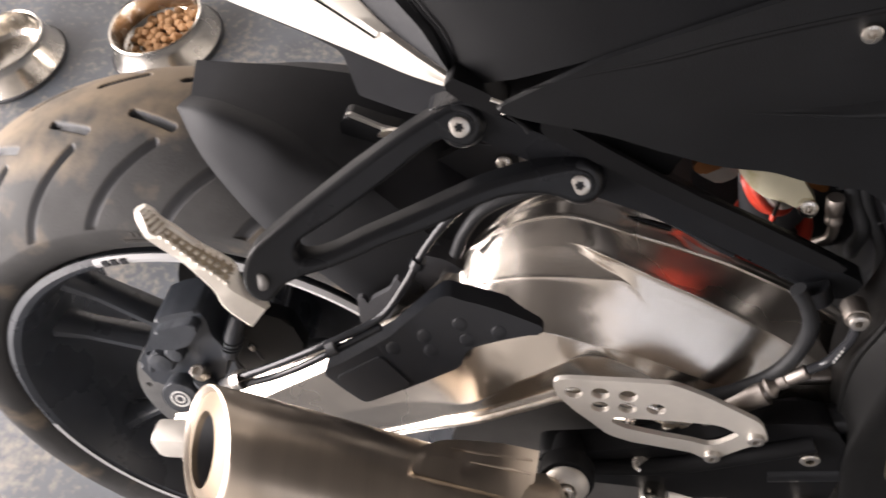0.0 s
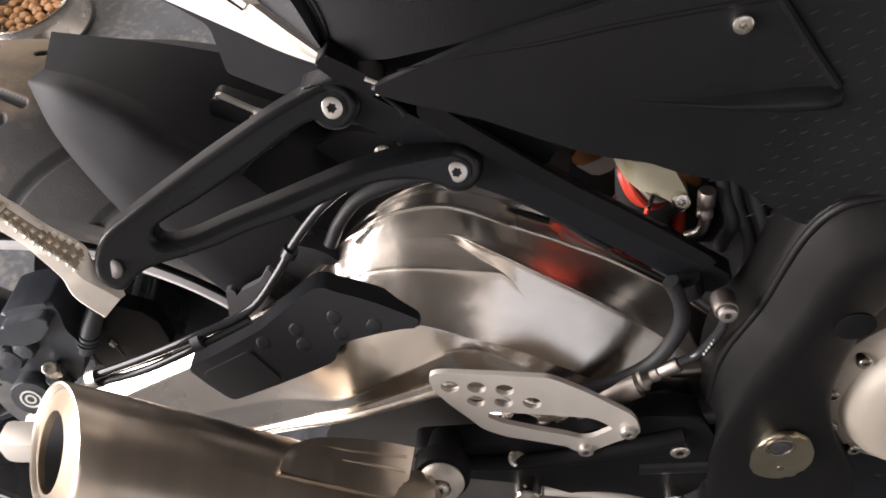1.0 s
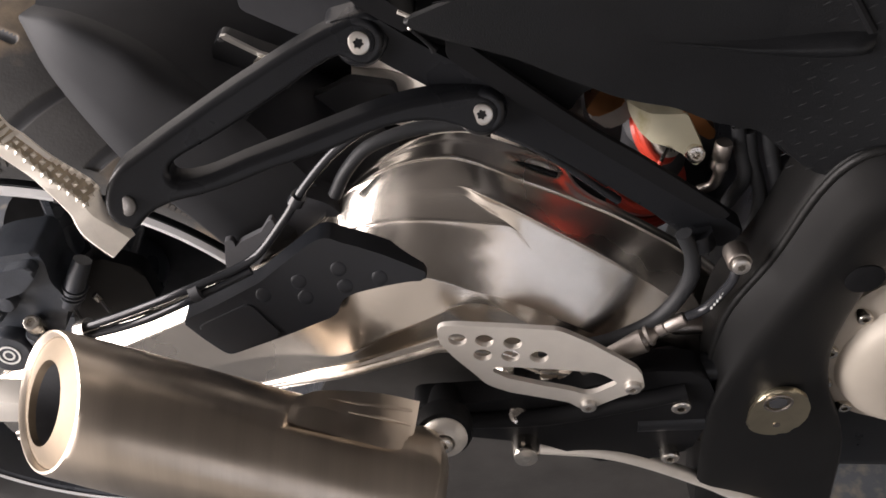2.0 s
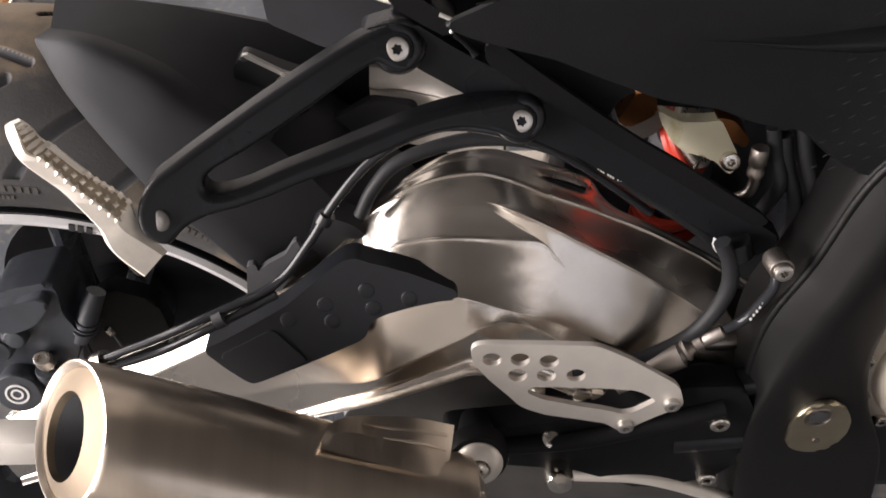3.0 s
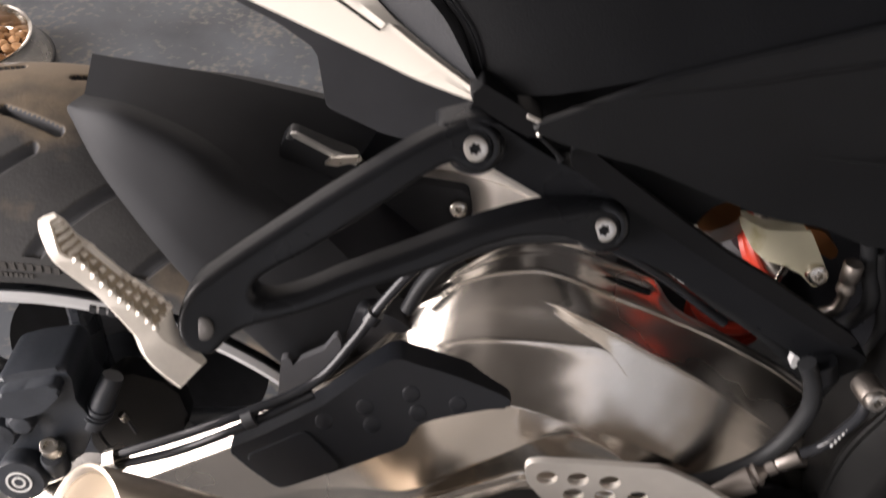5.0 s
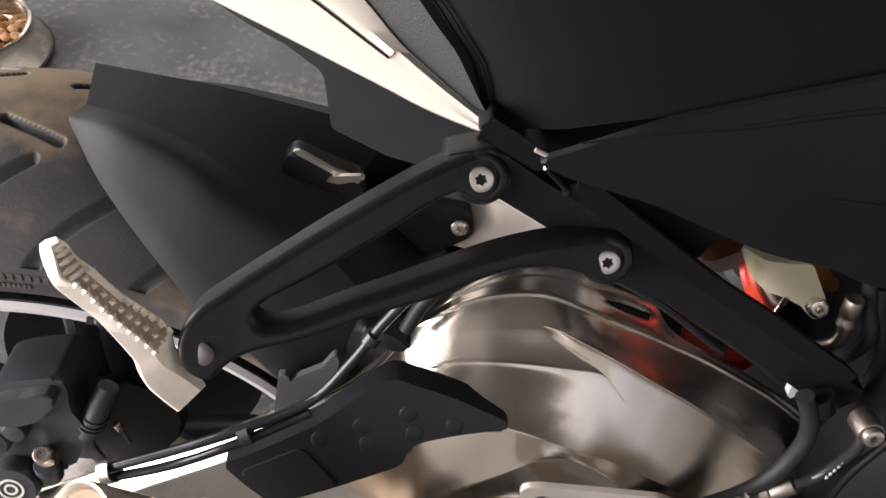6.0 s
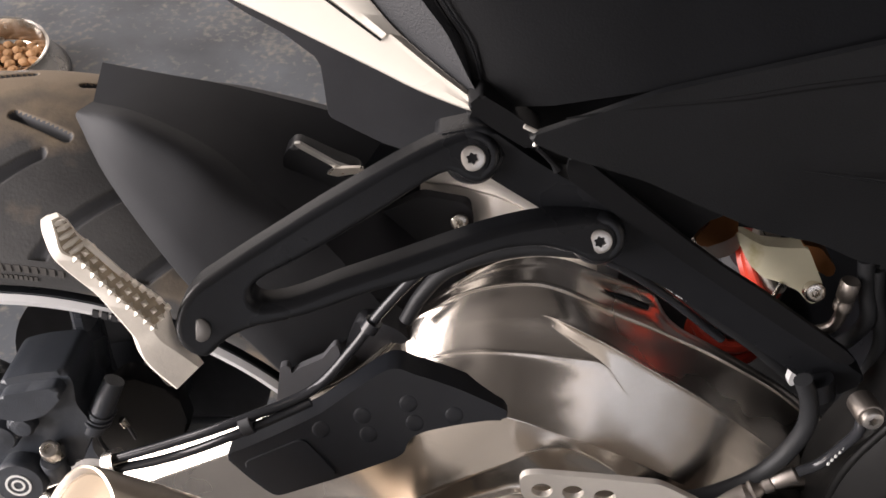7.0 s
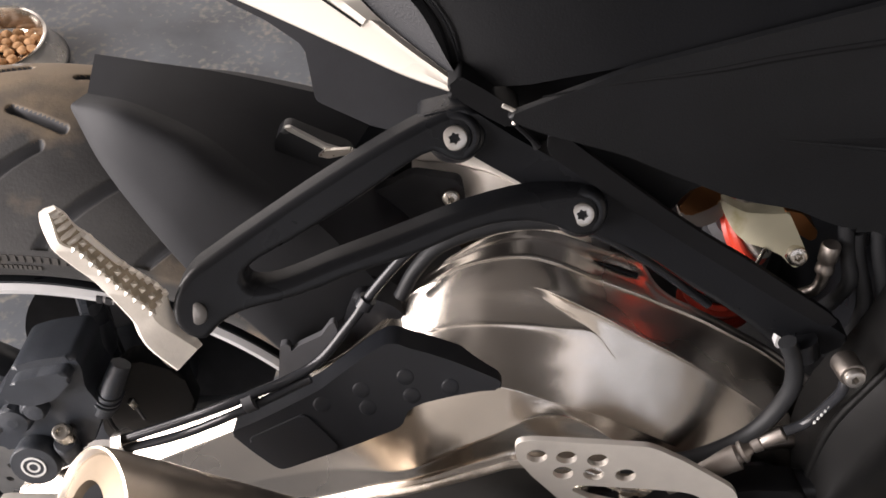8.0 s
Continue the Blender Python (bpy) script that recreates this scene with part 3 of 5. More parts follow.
# added dark panel that hides the floor behind the hugger
part("dark_backing_panel", plate(rounded([(0.10, 0.575), (0.15, 0.566), (0.184, 0.556), (0.23, 0.545), (0.30, 0.52), (0.36, 0.50), (0.36, 0.36), (0.10, 0.36)], 0.008), 0.108, 0.118, 0.003), BLACK_PLASTIC, bike, "added dark backing panel on the far side")
# ---- swingarm guard ----
GUARD = (-0.0593, 0.4514, -0.3311)


def guard_slope(lift):
    return (GUARD[0], GUARD[1], GUARD[2] - lift)


guard_outline = rounded([(0.1347, 0.4616), (0.1487, 0.4508), (0.1622, 0.4423), (0.1671, 0.4405), (0.1723, 0.4419), (0.2028, 0.4544), (0.2223, 0.4630), (0.2436, 0.4727), (0.2482, 0.4765), (0.2495, 0.4814), (0.2523, 0.4863), (0.2610, 0.4910), (0.2798, 0.4966), (0.2983, 0.5011), (0.3086, 0.5021), (0.3112, 0.5055), (0.3086, 0.5086), (0.2984, 0.5123), (0.2801, 0.5183), (0.2620, 0.5228), (0.2518, 0.5246), (0.2438, 0.5272), (0.2365, 0.5264), (0.2270, 0.5205), (0.2136, 0.5101), (0.1940, 0.4947), (0.1783, 0.4858), (0.1625, 0.4771), (0.1485, 0.4699), (0.1373, 0.4647)], 0.004)
DIMPLES = [(0.2493, 0.5067), (0.2780, 0.5024), (0.2210, 0.4965), (0.2537, 0.4952), (0.2253, 0.4856), (0.1953, 0.4855)]
guard = part("swingarm_guard", plate(guard_outline, 0, 0.016, 0.0035, guard_slope(0.0), seg=4), GUARD_PLASTIC, bike, "matt black plastic guard with raised dimples")
for x, z in DIMPLES:
    y = GUARD[0] * x + GUARD[1] * z + GUARD[2]
    part("dimple", lathe([(-0.0003, 0.0060), (0.0000, 0.0056), (0.0003, 0.0046), (0.0005, 0.0030), (0.00055, 0.0006)], (x, y, z), (-0.06, -1, 0.45), 20), GUARD_PLASTIC, guard)
part("raised_panel", plate(rounded([(0.1464, 0.4592), (0.1490, 0.4620), (0.1823, 0.4788), (0.1864, 0.4778), (0.2068, 0.4590), (0.1724, 0.4444), (0.1673, 0.4431), (0.1624, 0.4449)], 0.003), 0, 0.005, 0.0012, guard_slope(0.0014)), GUARD_PLASTIC, guard)

# ---- muffler ----
RIM_C, CUT, AXIS = V(0.0775, -0.2195, 0.4935), V(-0.690, -0.380, 0.616).normalized(), V(-0.912, 0.0158, 0.410).normalized()


def muffler_rows(profile, n=56):
    """Rings (distance behind the slanting end, radius, how far the ring slants 0..1)."""
    u = V(0, 1, 0) - AXIS * AXIS.y
    u.normalize()
    w = AXIS.cross(u)
    rows = []
    for d, r, slant, *slide in profile:
        ring = []
        off = V(-1.0, 0, 0.15) * (slide[0] if slide else 0)
        for j in range(n):
            t = 2 * math.pi * j / n
            q = r * (math.cos(t) * u + math.sin(t) * w)
            ring.append(RIM_C + off - AXIS * d + q - AXIS * slant * q.dot(CUT) / AXIS.dot(CUT))
        rows.append(ring)
    return rows


muffler = part("muffler", loft(muffler_rows([(0.006, 0.0390, 1), (0.001, 0.0405, 1), (-0.0005, 0.0415, 1), (0.0, 0.0430, 1), (0.003, 0.0437, 1), (0.03, 0.0445, 0.9), (0.08, 0.0450, 0.4), (0.14, 0.0450, 0), (0.20, 0.0450, 0), (0.238, 0.0450, 0), (0.240, 0.0462, 0), (0.248, 0.0462, 0), (0.250, 0.0445, 0), (0.258, 0.036, 0), (0.262, 0.01, 0)]), True), TITANIUM, bike, "brushed steel muffler with slanting outlet")
part("outlet_cone", loft(muffler_rows([(0.003, 0.0398, 1, 0), (0.0045, 0.0390, 1, 0.001), (0.0065, 0.0355, 0.97, 0.005), (0.0085, 0.0305, 0.92, 0.009), (0.0098, 0.0272, 0.88, 0.0115), (0.0100, 0.0262, 0.86, 0.012), (0.012, 0.0257, 0.84, 0.012), (0.02, 0.0250, 0.8, 0.012)]), True), WARM_STEEL, muffler, "bright flared outlet ring")
part("outlet_pipe", loft(muffler_rows([(0.014, 0.0249, 0.84, 0.012), (0.03, 0.0240, 0.6, 0.01), (0.12, 0.0235, 0, 0), (0.13, 0.001, 0, 0)]), True), RUBBER, muffler, "dark outlet pipe")
# lower part of the sheet is added as a dark filler over the floor
part("heat_shield", plate(rounded([(0.24, 0.405), (0.30, 0.432), (0.36, 0.432), (0.42, 0.440), (0.46, 0.44), (0.60, 0.40), (0.62, 0.12), (0.22, 0.12), (0.22, 0.36)], 0.01), -0.122, -0.117, 0.002), SHIELD_GREY, bike, "dark grey sheet metal heat shield, extended down as a dark filler")
MOUNT, MOUNT_WAY = V(0.3235, -0.1910, 0.4110), V(0, -0.95, 0.31)
mount = part("muffler_mount", lathe([(-0.05, 0.012), (-0.030, 0.014), (-0.020, 0.0165), (-0.019, 0.0205), (-0.007, 0.0208), (-0.004, 0.0196), (-0.003, 0.0165), (-0.003, 0.004)], MOUNT, MOUNT_WAY), COVER_DARK, bike, "black rubber muffler mount")
part("mount_bolt", bolt_mesh(MOUNT + MOUNT_WAY * 0.0045, MOUNT_WAY, 0.0068, 0.0045), BRIGHT_STEEL, mount, "steel bolt")
part("washer", lathe([(-0.004, 0.0162), (-0.001, 0.0170), (0.0012, 0.0160), (0.004, 0.0120), (0.0055, 0.0092), (0.0056, 0.0080), (0.001, 0.0076)], MOUNT, MOUNT_WAY), SATIN_PLATE, mount, "dished steel washer")

# ---- rider heel plate and footrest bracket ----
holes = [rounded([(0.3573, 0.4484), (0.3573, 0.4526), (0.3608, 0.4551), (0.3719, 0.4555), (0.4052, 0.4556), (0.4275, 0.4546), (0.4341, 0.4524), (0.4457, 0.4437), (0.4314, 0.4301), (0.4241, 0.4279), (0.4121, 0.4319), (0.3927, 0.4355), (0.3675, 0.4420)], 0.004)]
for x, z in ((0.3320, 0.4825), (0.3503, 0.4831), (0.3694, 0.4821), (0.3496, 0.4671), (0.3686, 0.4678), (0.3882, 0.4685)):
    holes.append(disc(x, z, 0.0064, 20))
HEEL = (-0.05, 0, -0.1415)
heel_outline = rounded([(0.3181, 0.4892), (0.3194, 0.4942), (0.3229, 0.4965), (0.3292, 0.4978), (0.3679, 0.4985), (0.3978, 0.4984), (0.4045, 0.4959), (0.4226, 0.4856), (0.4430, 0.4710), (0.4552, 0.4621), (0.4598, 0.4552), (0.4639, 0.4420), (0.4632, 0.4382), (0.4580, 0.4336), (0.4473, 0.4256), (0.4373, 0.4168), (0.4308, 0.4093), (0.4252, 0.4077), (0.4200, 0.4115), (0.4134, 0.4165), (0.3945, 0.4203), (0.3710, 0.4245), (0.3578, 0.4304), (0.3526, 0.4340), (0.3428, 0.4466), (0.3308, 0.4612), (0.3203, 0.4770)], 0.003)
heel = part("heel_plate", plate(heel_outline, 0, 0.004, 0.0008, HEEL, holes=holes), SATIN_PLATE, bike, "satin aluminium heel plate with round holes")
for x, y, z in ((0.4555, -0.1646, 0.4418), (0.4276, -0.1632, 0.4158)):
    part("plate_bolt", bolt_mesh((x, y, z), (0, -1, 0), 0.0058, 0.004), BOLT_STEEL, heel)
bracket = part("footrest_bracket", plate(rounded([(0.30, 0.39), (0.36, 0.398), (0.42, 0.414), (0.47, 0.44), (0.51, 0.44), (0.53, 0.40), (0.52, 0.33), (0.46, 0.31), (0.40, 0.34), (0.33, 0.35), (0.30, 0.37)], 0.01), -0.150, -0.130, 0.003), COVER_DARK, bike, "black cast footrest bracket")
for x, z in ((0.498, 0.407), (0.503, 0.336)):
    part("bracket_bolt", bolt_mesh((x, -0.154, z), (0, -1, 0), 0.0075, 0.006), BRIGHT_STEEL, bracket)
fit_to_view(bracket, (0.0053, -0.0095, 0.0169), 0.9815)
part("bracket_rib", tube([(0.33, -0.152, 0.375), (0.40, -0.154, 0.385), (0.47, -0.154, 0.41), (0.50, -0.152, 0.42)], 0.007, 10), COVER_DARK, bracket)

# ---- subframe ----
subframe = part("subframe", plate(rounded([(0.255, 0.698), (0.282, 0.706), (0.309, 0.687), (0.354, 0.661), (0.393, 0.637), (0.430, 0.609), (0.470, 0.583), (0.506, 0.557), (0.520, 0.547), (0.500, 0.530), (0.487, 0.541), (0.446, 0.571), (0.419, 0.590), (0.384, 0.613), (0.350, 0.630), (0.316, 0.658), (0.289, 0.675)], 0.008), -0.117, -0.102, 0.004), BLACK_COAT, bike, "black powder-coated subframe beam")
# the beam's top face: its shade is painted as a blacker strip
part("subframe_top_shade", plate(rounded([(0.3234, 0.6843), (0.3238, 0.6934), (0.3271, 0.6959), (0.3564, 0.6728), (0.3892, 0.6478), (0.4128, 0.6308), (0.4377, 0.6150), (0.4672, 0.5945), (0.4960, 0.5745), (0.5043, 0.5660), (0.4964, 0.5630), (0.4660, 0.5824), (0.4275, 0.6085), (0.3916, 0.6329), (0.3580, 0.6563), (0.3265, 0.6796)], 0.003), -0.1215, -0.1175, 0.0015), COVER_DARK, bike, "deep black strip standing in for the subframe's shaded top face")
part("inner_panel", plate(rounded([(0.3272, 0.6871), (0.3420, 0.6862), (0.3574, 0.6814), (0.3764, 0.6723), (0.3930, 0.6626), (0.4100, 0.6541), (0.4036, 0.6506), (0.3996, 0.6449), (0.3969, 0.6384), (0.3935, 0.6369), (0.3592, 0.6613)], 0.001), -0.108, -0.104, 0.001), COVER_DARK, bike, "black plastic inner panel under the fairing")

# ---- passenger footrest ----
HANGER = (0.2587, 0.5552, -0.5731)


def hanger_point(x, z, lift=0.0):
    return V(x, HANGER[0] * x + HANGER[1] * z + HANGER[2] - lift, z)


arms = glide([(0.2887, 0.6993, 0), (0.2816, 0.7031, 0), (0.2730, 0.7024, 0), (0.2659, 0.7005, 0), (0.2546, 0.6968, 0), (0.2405, 0.6913, 0), (0.2236, 0.6838, 0), (0.2069, 0.6763, 0), (0.1902, 0.6681, 0), (0.1737, 0.6600, 0), (0.1600, 0.6528, 0), (0.1528, 0.6488, 0), (0.1473, 0.6427, 0), (0.1445, 0.6353, 0), (0.1454, 0.6276, 0), (0.1511, 0.6214, 0), (0.1586, 0.6188, 0), (0.1641, 0.6230, 0), (0.1705, 0.6267, 0), (0.1807, 0.6291, 0), (0.1931, 0.6301, 0), (0.2098, 0.6328, 0), (0.2268, 0.6368, 0), (0.2440, 0.6395, 0), (0.2614, 0.6423, 0), (0.2791, 0.6469, 0), (0.2969, 0.6500, 0), (0.3150, 0.6493, 0), (0.3303, 0.6450, 0), (0.3412, 0.6395, 0), (0.3507, 0.6397, 0), (0.3559, 0.6462, 0), (0.3535, 0.6544, 0),
              (0.3456, 0.6602, 0), (0.3363, 0.6617, 0), (0.3241, 0.6615, 0), (0.3060, 0.6611, 0), (0.2852, 0.6586, 0), (0.2676, 0.6550, 0), (0.2387, 0.6485, 0), (0.2160, 0.6438, 0), (0.1992, 0.6395, 0), (0.1868, 0.6380, 0), (0.1801, 0.6393, 0), (0.1774, 0.6429, 0), (0.1791, 0.6469, 0), (0.1850, 0.6505, 0), (0.1988, 0.6556, 0), (0.2171, 0.6634, 0), (0.2398, 0.6741, 0), (0.2555, 0.6821, 0), (0.2669, 0.6858, 0), (0.2740, 0.6820, 0), (0.2820, 0.6797, 0), (0.2899, 0.6832, 0), (0.2932, 0.6902, 0)], 2, True)
hanger = part("passenger_hanger", crowned([(p.x, p.y) for p in arms], -0.006, 0.006, 0.0034, HANGER), BLACK_COAT, bike, "black cast passenger footrest hanger", 60)
for x, y, z in ((0.2775, -0.1215, 0.6910), (0.3440, -0.1270, 0.6492)):
    part("boss", lathe([(-0.022, 0.0150), (-0.006, 0.0146), (-0.002, 0.0138), (0.0008, 0.0122), (0.0016, 0.0105), (0.0014, 0.0088), (0.0002, 0.0080), (-0.003, 0.0077)], (x, y, z), (0, -1, 0.45)), BLACK_COAT, hanger)
    part("hanger_bolt", bolt_mesh((x, y - 0.0010, z), (0, -1, 0.45), 0.0064, 0.0024), BOLT_STEEL, hanger, "steel bolt with six-lobed socket")
part("hinge_pin", lathe([(0, 0.0056), (0.0009, 0.0056), (0.0015, 0.0047), (0.0016, 0.001)], hanger_point(0.1558, 0.6312, 0.0052), (-0.259, -1, 0.555)), SHIELD_GREY, hanger, "worn steel hinge pin")


PEG_ROOT, PEG_TIP = V(0.1450, -0.1950, 0.6070), V(0.0976, -0.1866, 0.6887)
PEG_WAY = (PEG_TIP - PEG_ROOT).normalized()
PEG_SIDE = V(-0.6973, -0.6312, -0.3396)
PEG_UP = V(0.5138, -0.7705, 0.3773)
# from tip to hinge, place along and across: outer edge, ridge, inner edge
PEG_ROWS = [(1.003, 0.0007, 1.002, -0.0025, 0.990, -0.0062), (0.962, 0.0034, 0.952, -0.0005, 0.933, -0.0076), (0.892, 0.0060, 0.864, 0.0029, 0.858, -0.0073), (0.832, 0.0072, 0.784, -0.0003, 0.767, -0.0090), (0.706, 0.0056, 0.661, -0.0009, 0.649, -0.0102), (0.596, 0.0039, 0.539, -0.0018, 0.545, -0.0120), (0.482, 0.0037, 0.424, -0.0036, 0.453, -0.0143), (0.376, 0.0038, 0.309, -0.0048, 0.338, -0.0164), (0.297, 0.0043, 0.284, -0.0040, 0.236, -0.0128), (0.206, 0.0071, 0.218, -0.0041, 0.147, -0.0118), (0.116, 0.0074, 0.098, -0.0068, 0.069, -0.0120), (-0.041, 0.0054, -0.005, -0.0088, -0.018, -0.0121)]


def peg_lines():
    """Outer edge, ridge and inner edge of the wedge-shaped peg, eased along it."""
    lines = []
    for k, lift in ((0, 0.0), (2, 0.004), (4, 0.001)):
        lines.append(glide([PEG_ROOT + (PEG_TIP - PEG_ROOT) * r[k] + PEG_SIDE * r[k + 1] + PEG_UP * lift for r in PEG_ROWS], 4))
    return lines


def peg_mesh():
    """A folding peg: a wedge with a bright outer face, a tread face and a thick hinge end."""
    rows = []
    for o, r, i in zip(*peg_lines()):
        back = PEG_UP * -0.009
        rows.append([o + back * 0.12, o * 0.94 + r * 0.06, r * 0.93 + o * 0.07, r, r * 0.93 + i * 0.07, i * 0.94 + r * 0.06, i + back * 0.12, i + back, o * 0.6 + i * 0.4 + back * 1.3, o + back])
    return loft(rows, True, True)


peg = part("passenger_footpeg", peg_mesh(), PEG_METAL, bike, "bare cast aluminium folding footpeg with a toothed tread", 40)
outer, ridge_line, inner = peg_lines()
part("tread_bed", loft([[r * 0.90 + i * 0.10, r * 0.88 + i * 0.12 + PEG_UP * 0.0005, r * 0.1 + i * 0.9 + PEG_UP * 0.0005, r * 0.08 + i * 0.92] for r, i in zip(ridge_line[2:29], inner[2:29])], True, True), TREAD_GRIME_SHADE, peg, "tan tread bed with grime and shade in its colour")
for k in range(15):
    at = 2 + 26 * k / 14
    f = at - int(at)
    r = ridge_line[int(at)] * (1 - f) + ridge_line[int(at) + 1] * f
    i = inner[int(at)] * (1 - f) + inner[int(at) + 1] * f
    o = outer[int(at)] * (1 - f) + outer[int(at) + 1] * f
    face_way = ((i - r).cross(PEG_WAY)).normalized()
    face_way = face_way if face_way.dot(PEG_UP) > 0 else -face_way
    if k < 5:
        # low bars across the rounded tip
        part("tread_bar", tube([r * 0.85 + i * 0.15, r * 0.5 + i * 0.5 + face_way * 0.0010, r * 0.12 + i * 0.88], [0.0010, 0.0014, 0.0010], 8, 1), PEG_METAL, peg)
        continue
    for u, lean in ((0.06, 0.35), (0.50, 0.0), (0.92, -0.2)):
        if u == 0.92 and k in (6, 7, 8):
            continue
        part("tread_tooth", lathe([(-0.0004, 0.0023), (0.0016, 0.0014), (0.0030, 0.0004)], r * (1 - u) + i * u, face_way + (o - r).normalized() * lean, 4), PEG_METAL, peg)
pad = [inner[k] * 0.94 + ridge_line[k] * 0.06 + PEG_UP * h for k, h in ((9, 0.0002), (10, 0.0022), (17, 0.0026), (18, 0.0004))]
part("tread_pad", loft([[p - PEG_SIDE * 0.0016, p - PEG_SIDE * 0.0011 + PEG_UP * 0.0010, p + PEG_SIDE * 0.0011 + PEG_UP * 0.0010, p + PEG_SIDE * 0.0016] for p in pad], True, True), PEG_METAL, peg)
part("peg_spring", tube([(0.134, -0.192, 0.612), (0.133, -0.190, 0.602), (0.136, -0.189, 0.594), (0.138, -0.189, 0.597)], 0.0007, 6), SHIELD_GREY, peg, "bent steel return spring")

# ---- tail ----
hug_low = glide([(0.044, -0.030, 0.646), (0.070, -0.065, 0.630), (0.100, -0.088, 0.600), (0.1245, -0.098, 0.569), (0.151, -0.101, 0.537), (0.176, -0.100, 0.500)], 6)
hug_mid = glide([(0.045, -0.030, 0.649), (0.082, -0.055, 0.661), (0.122, -0.068, 0.648), (0.145, -0.075, 0.628), (0.175, -0.078, 0.596), (0.215, -0.078, 0.530)], 6)
hug_dip = glide([(0.048, -0.012, 0.646), (0.084, -0.030, 0.650), (0.125, -0.045, 0.640), (0.155, -0.055, 0.620), (0.197, -0.068, 0.587), (0.240, -0.068, 0.525)], 6)
hug_lip = glide([(0.046, 0.018, 0.657), (0.085, 0.020, 0.650), (0.125, 0.020, 0.644), (0.190, 0.020, 0.629), (0.235, 0.018, 0.617), (0.28, 0.015, 0.60)], 6)
hug_far = glide([(0.047, 0.022, 0.653), (0.085, 0.040, 0.636), (0.125, 0.050, 0.628), (0.190, 0.060, 0.608), (0.235, 0.065, 0.59), (0.28, 0.06, 0.57)], 6)


def shell(lines, thick, toward):
    """A sheet through lines, with a back face set in by thick towards a point."""
    rows = []
    for pts in zip(*lines):
        inner = [p + (Vector(toward) - p).normalized() * thick for p in pts]
        rows.append(list(pts) + inner[::-1])
    return loft(rows, True, True)


shield_low = glide([(0.2255, -0.2238, 0.4812), (0.247, -0.2240, 0.4702), (0.270, -0.2238, 0.4588), (0.2943, -0.2215, 0.4462), (0.303, -0.205, 0.434)], 4)
shield_mid = glide([(0.2262, -0.213, 0.4790), (0.243, -0.208, 0.4745), (0.264, -0.208, 0.4650), (0.284, -0.206, 0.4562), (0.305, -0.196, 0.4400)], 4)
shield_top = glide([(0.2277, -0.199, 0.4720), (0.240, -0.188, 0.4635), (0.2612, -0.187, 0.4622), (0.2825, -0.187, 0.4597), (0.307, -0.184, 0.4470)], 4)
shield = part("muffler_bracket", shell([shield_low, shield_mid, shield_top], 0.003, (0.26, -0.17, 0.38)), TITANIUM, bike, "brushed steel muffler bracket", 30)
part("rib", tube([(0.248, -0.1975, 0.4690), (0.268, -0.1970, 0.4625), (0.285, -0.1960, 0.4570), (0.302, -0.1915, 0.4465)], [0.0004, 0.0014, 0.0016, 0.0010], 8, 1), TITANIUM, shield)
part("rib", tube([(0.262, -0.2060, 0.4660), (0.277, -0.2050, 0.4600), (0.289, -0.2040, 0.4545), (0.301, -0.2000, 0.4420)], [0.0004, 0.0012, 0.0014, 0.0010], 8, 1), TITANIUM, shield)
# a softly rounded shoulder between side and top
hug_side = [[p * a + q * b + r * c for p, q, r in zip(hug_low, hug_mid, hug_dip)] for a, b, c in ((1, 0, 0), (0.7, 0.3, 0), (0.35, 0.65, 0), (0.18, 0.78, 0.04), (0.09, 0.80, 0.11), (0.03, 0.72, 0.25), (0, 0.45, 0.55), (0, 0, 1))]
hugger = part("rear_hugger", shell(hug_side, 0.0025, (0.05, 0, 0.318)), HUGGER_PLASTIC, bike, "matt grey-black plastic rear hugger over the tyre", 60)
part("hugger_top", shell([[p - V(0, 0, 0.0005) for p in hug_dip[:24]], hug_lip[:24], hug_far[:24]], 0.0025, (0.05, 0, 0.318)), HUGGER_PLASTIC, hugger, sharp=25)
inner_rows = []
for k in range(19):
    g = radians(70 - 46 * k / 18)
    inner_rows.append([wheel_point(g, TYRE_R - CROWN + math.sqrt(CROWN ** 2 - y ** 2) + 0.014, y) for y in (-0.072, -0.06, -0.04, -0.02, 0.0, 0.02, 0.04, 0.06, 0.075)])
part("hugger_inner", loft(inner_rows), BLACK_PLASTIC, hugger)
part("lower_tab", plate(rounded([(0.1613, 0.4736), (0.1666, 0.5102), (0.1713, 0.5117), (0.1732, 0.5090), (0.1733, 0.5043), (0.1786, 0.5100), (0.1942, 0.5201), (0.2010, 0.5316), (0.2037, 0.5325), (0.2051, 0.5250), (0.2021, 0.5137), (0.1850, 0.4810), (0.1773, 0.4761)], 0.0015), -0.0955, -0.0905, 0.001), TAB_GREY, bike, "grey plastic hugger tab")
boot = part("hugger_boot", plate(rounded([(0.210, 0.532), (0.217, 0.549), (0.228, 0.546), (0.240, 0.541), (0.2505, 0.529), (0.250, 0.520), (0.243, 0.507), (0.222, 0.497), (0.205, 0.505)], 0.006), -0.089, -0.068, 0.005), BLACK_PLASTIC, bike, "black rubber guard flap")
# pushed away from the camera's eye so the arm reflects the doorway
fit_to_view(boot, (-0.0128, 0.0231, -0.0411), 1.045)
part("hugger_arm", plate(rounded([(0.205, 0.560), (0.233, 0.572), (0.250, 0.583), (0.283, 0.578), (0.287, 0.556), (0.260, 0.537), (0.235, 0.522), (0.205, 0.53)], 0.005), -0.004, 0.004, 0.002), HUGGER_PLASTIC, hugger)
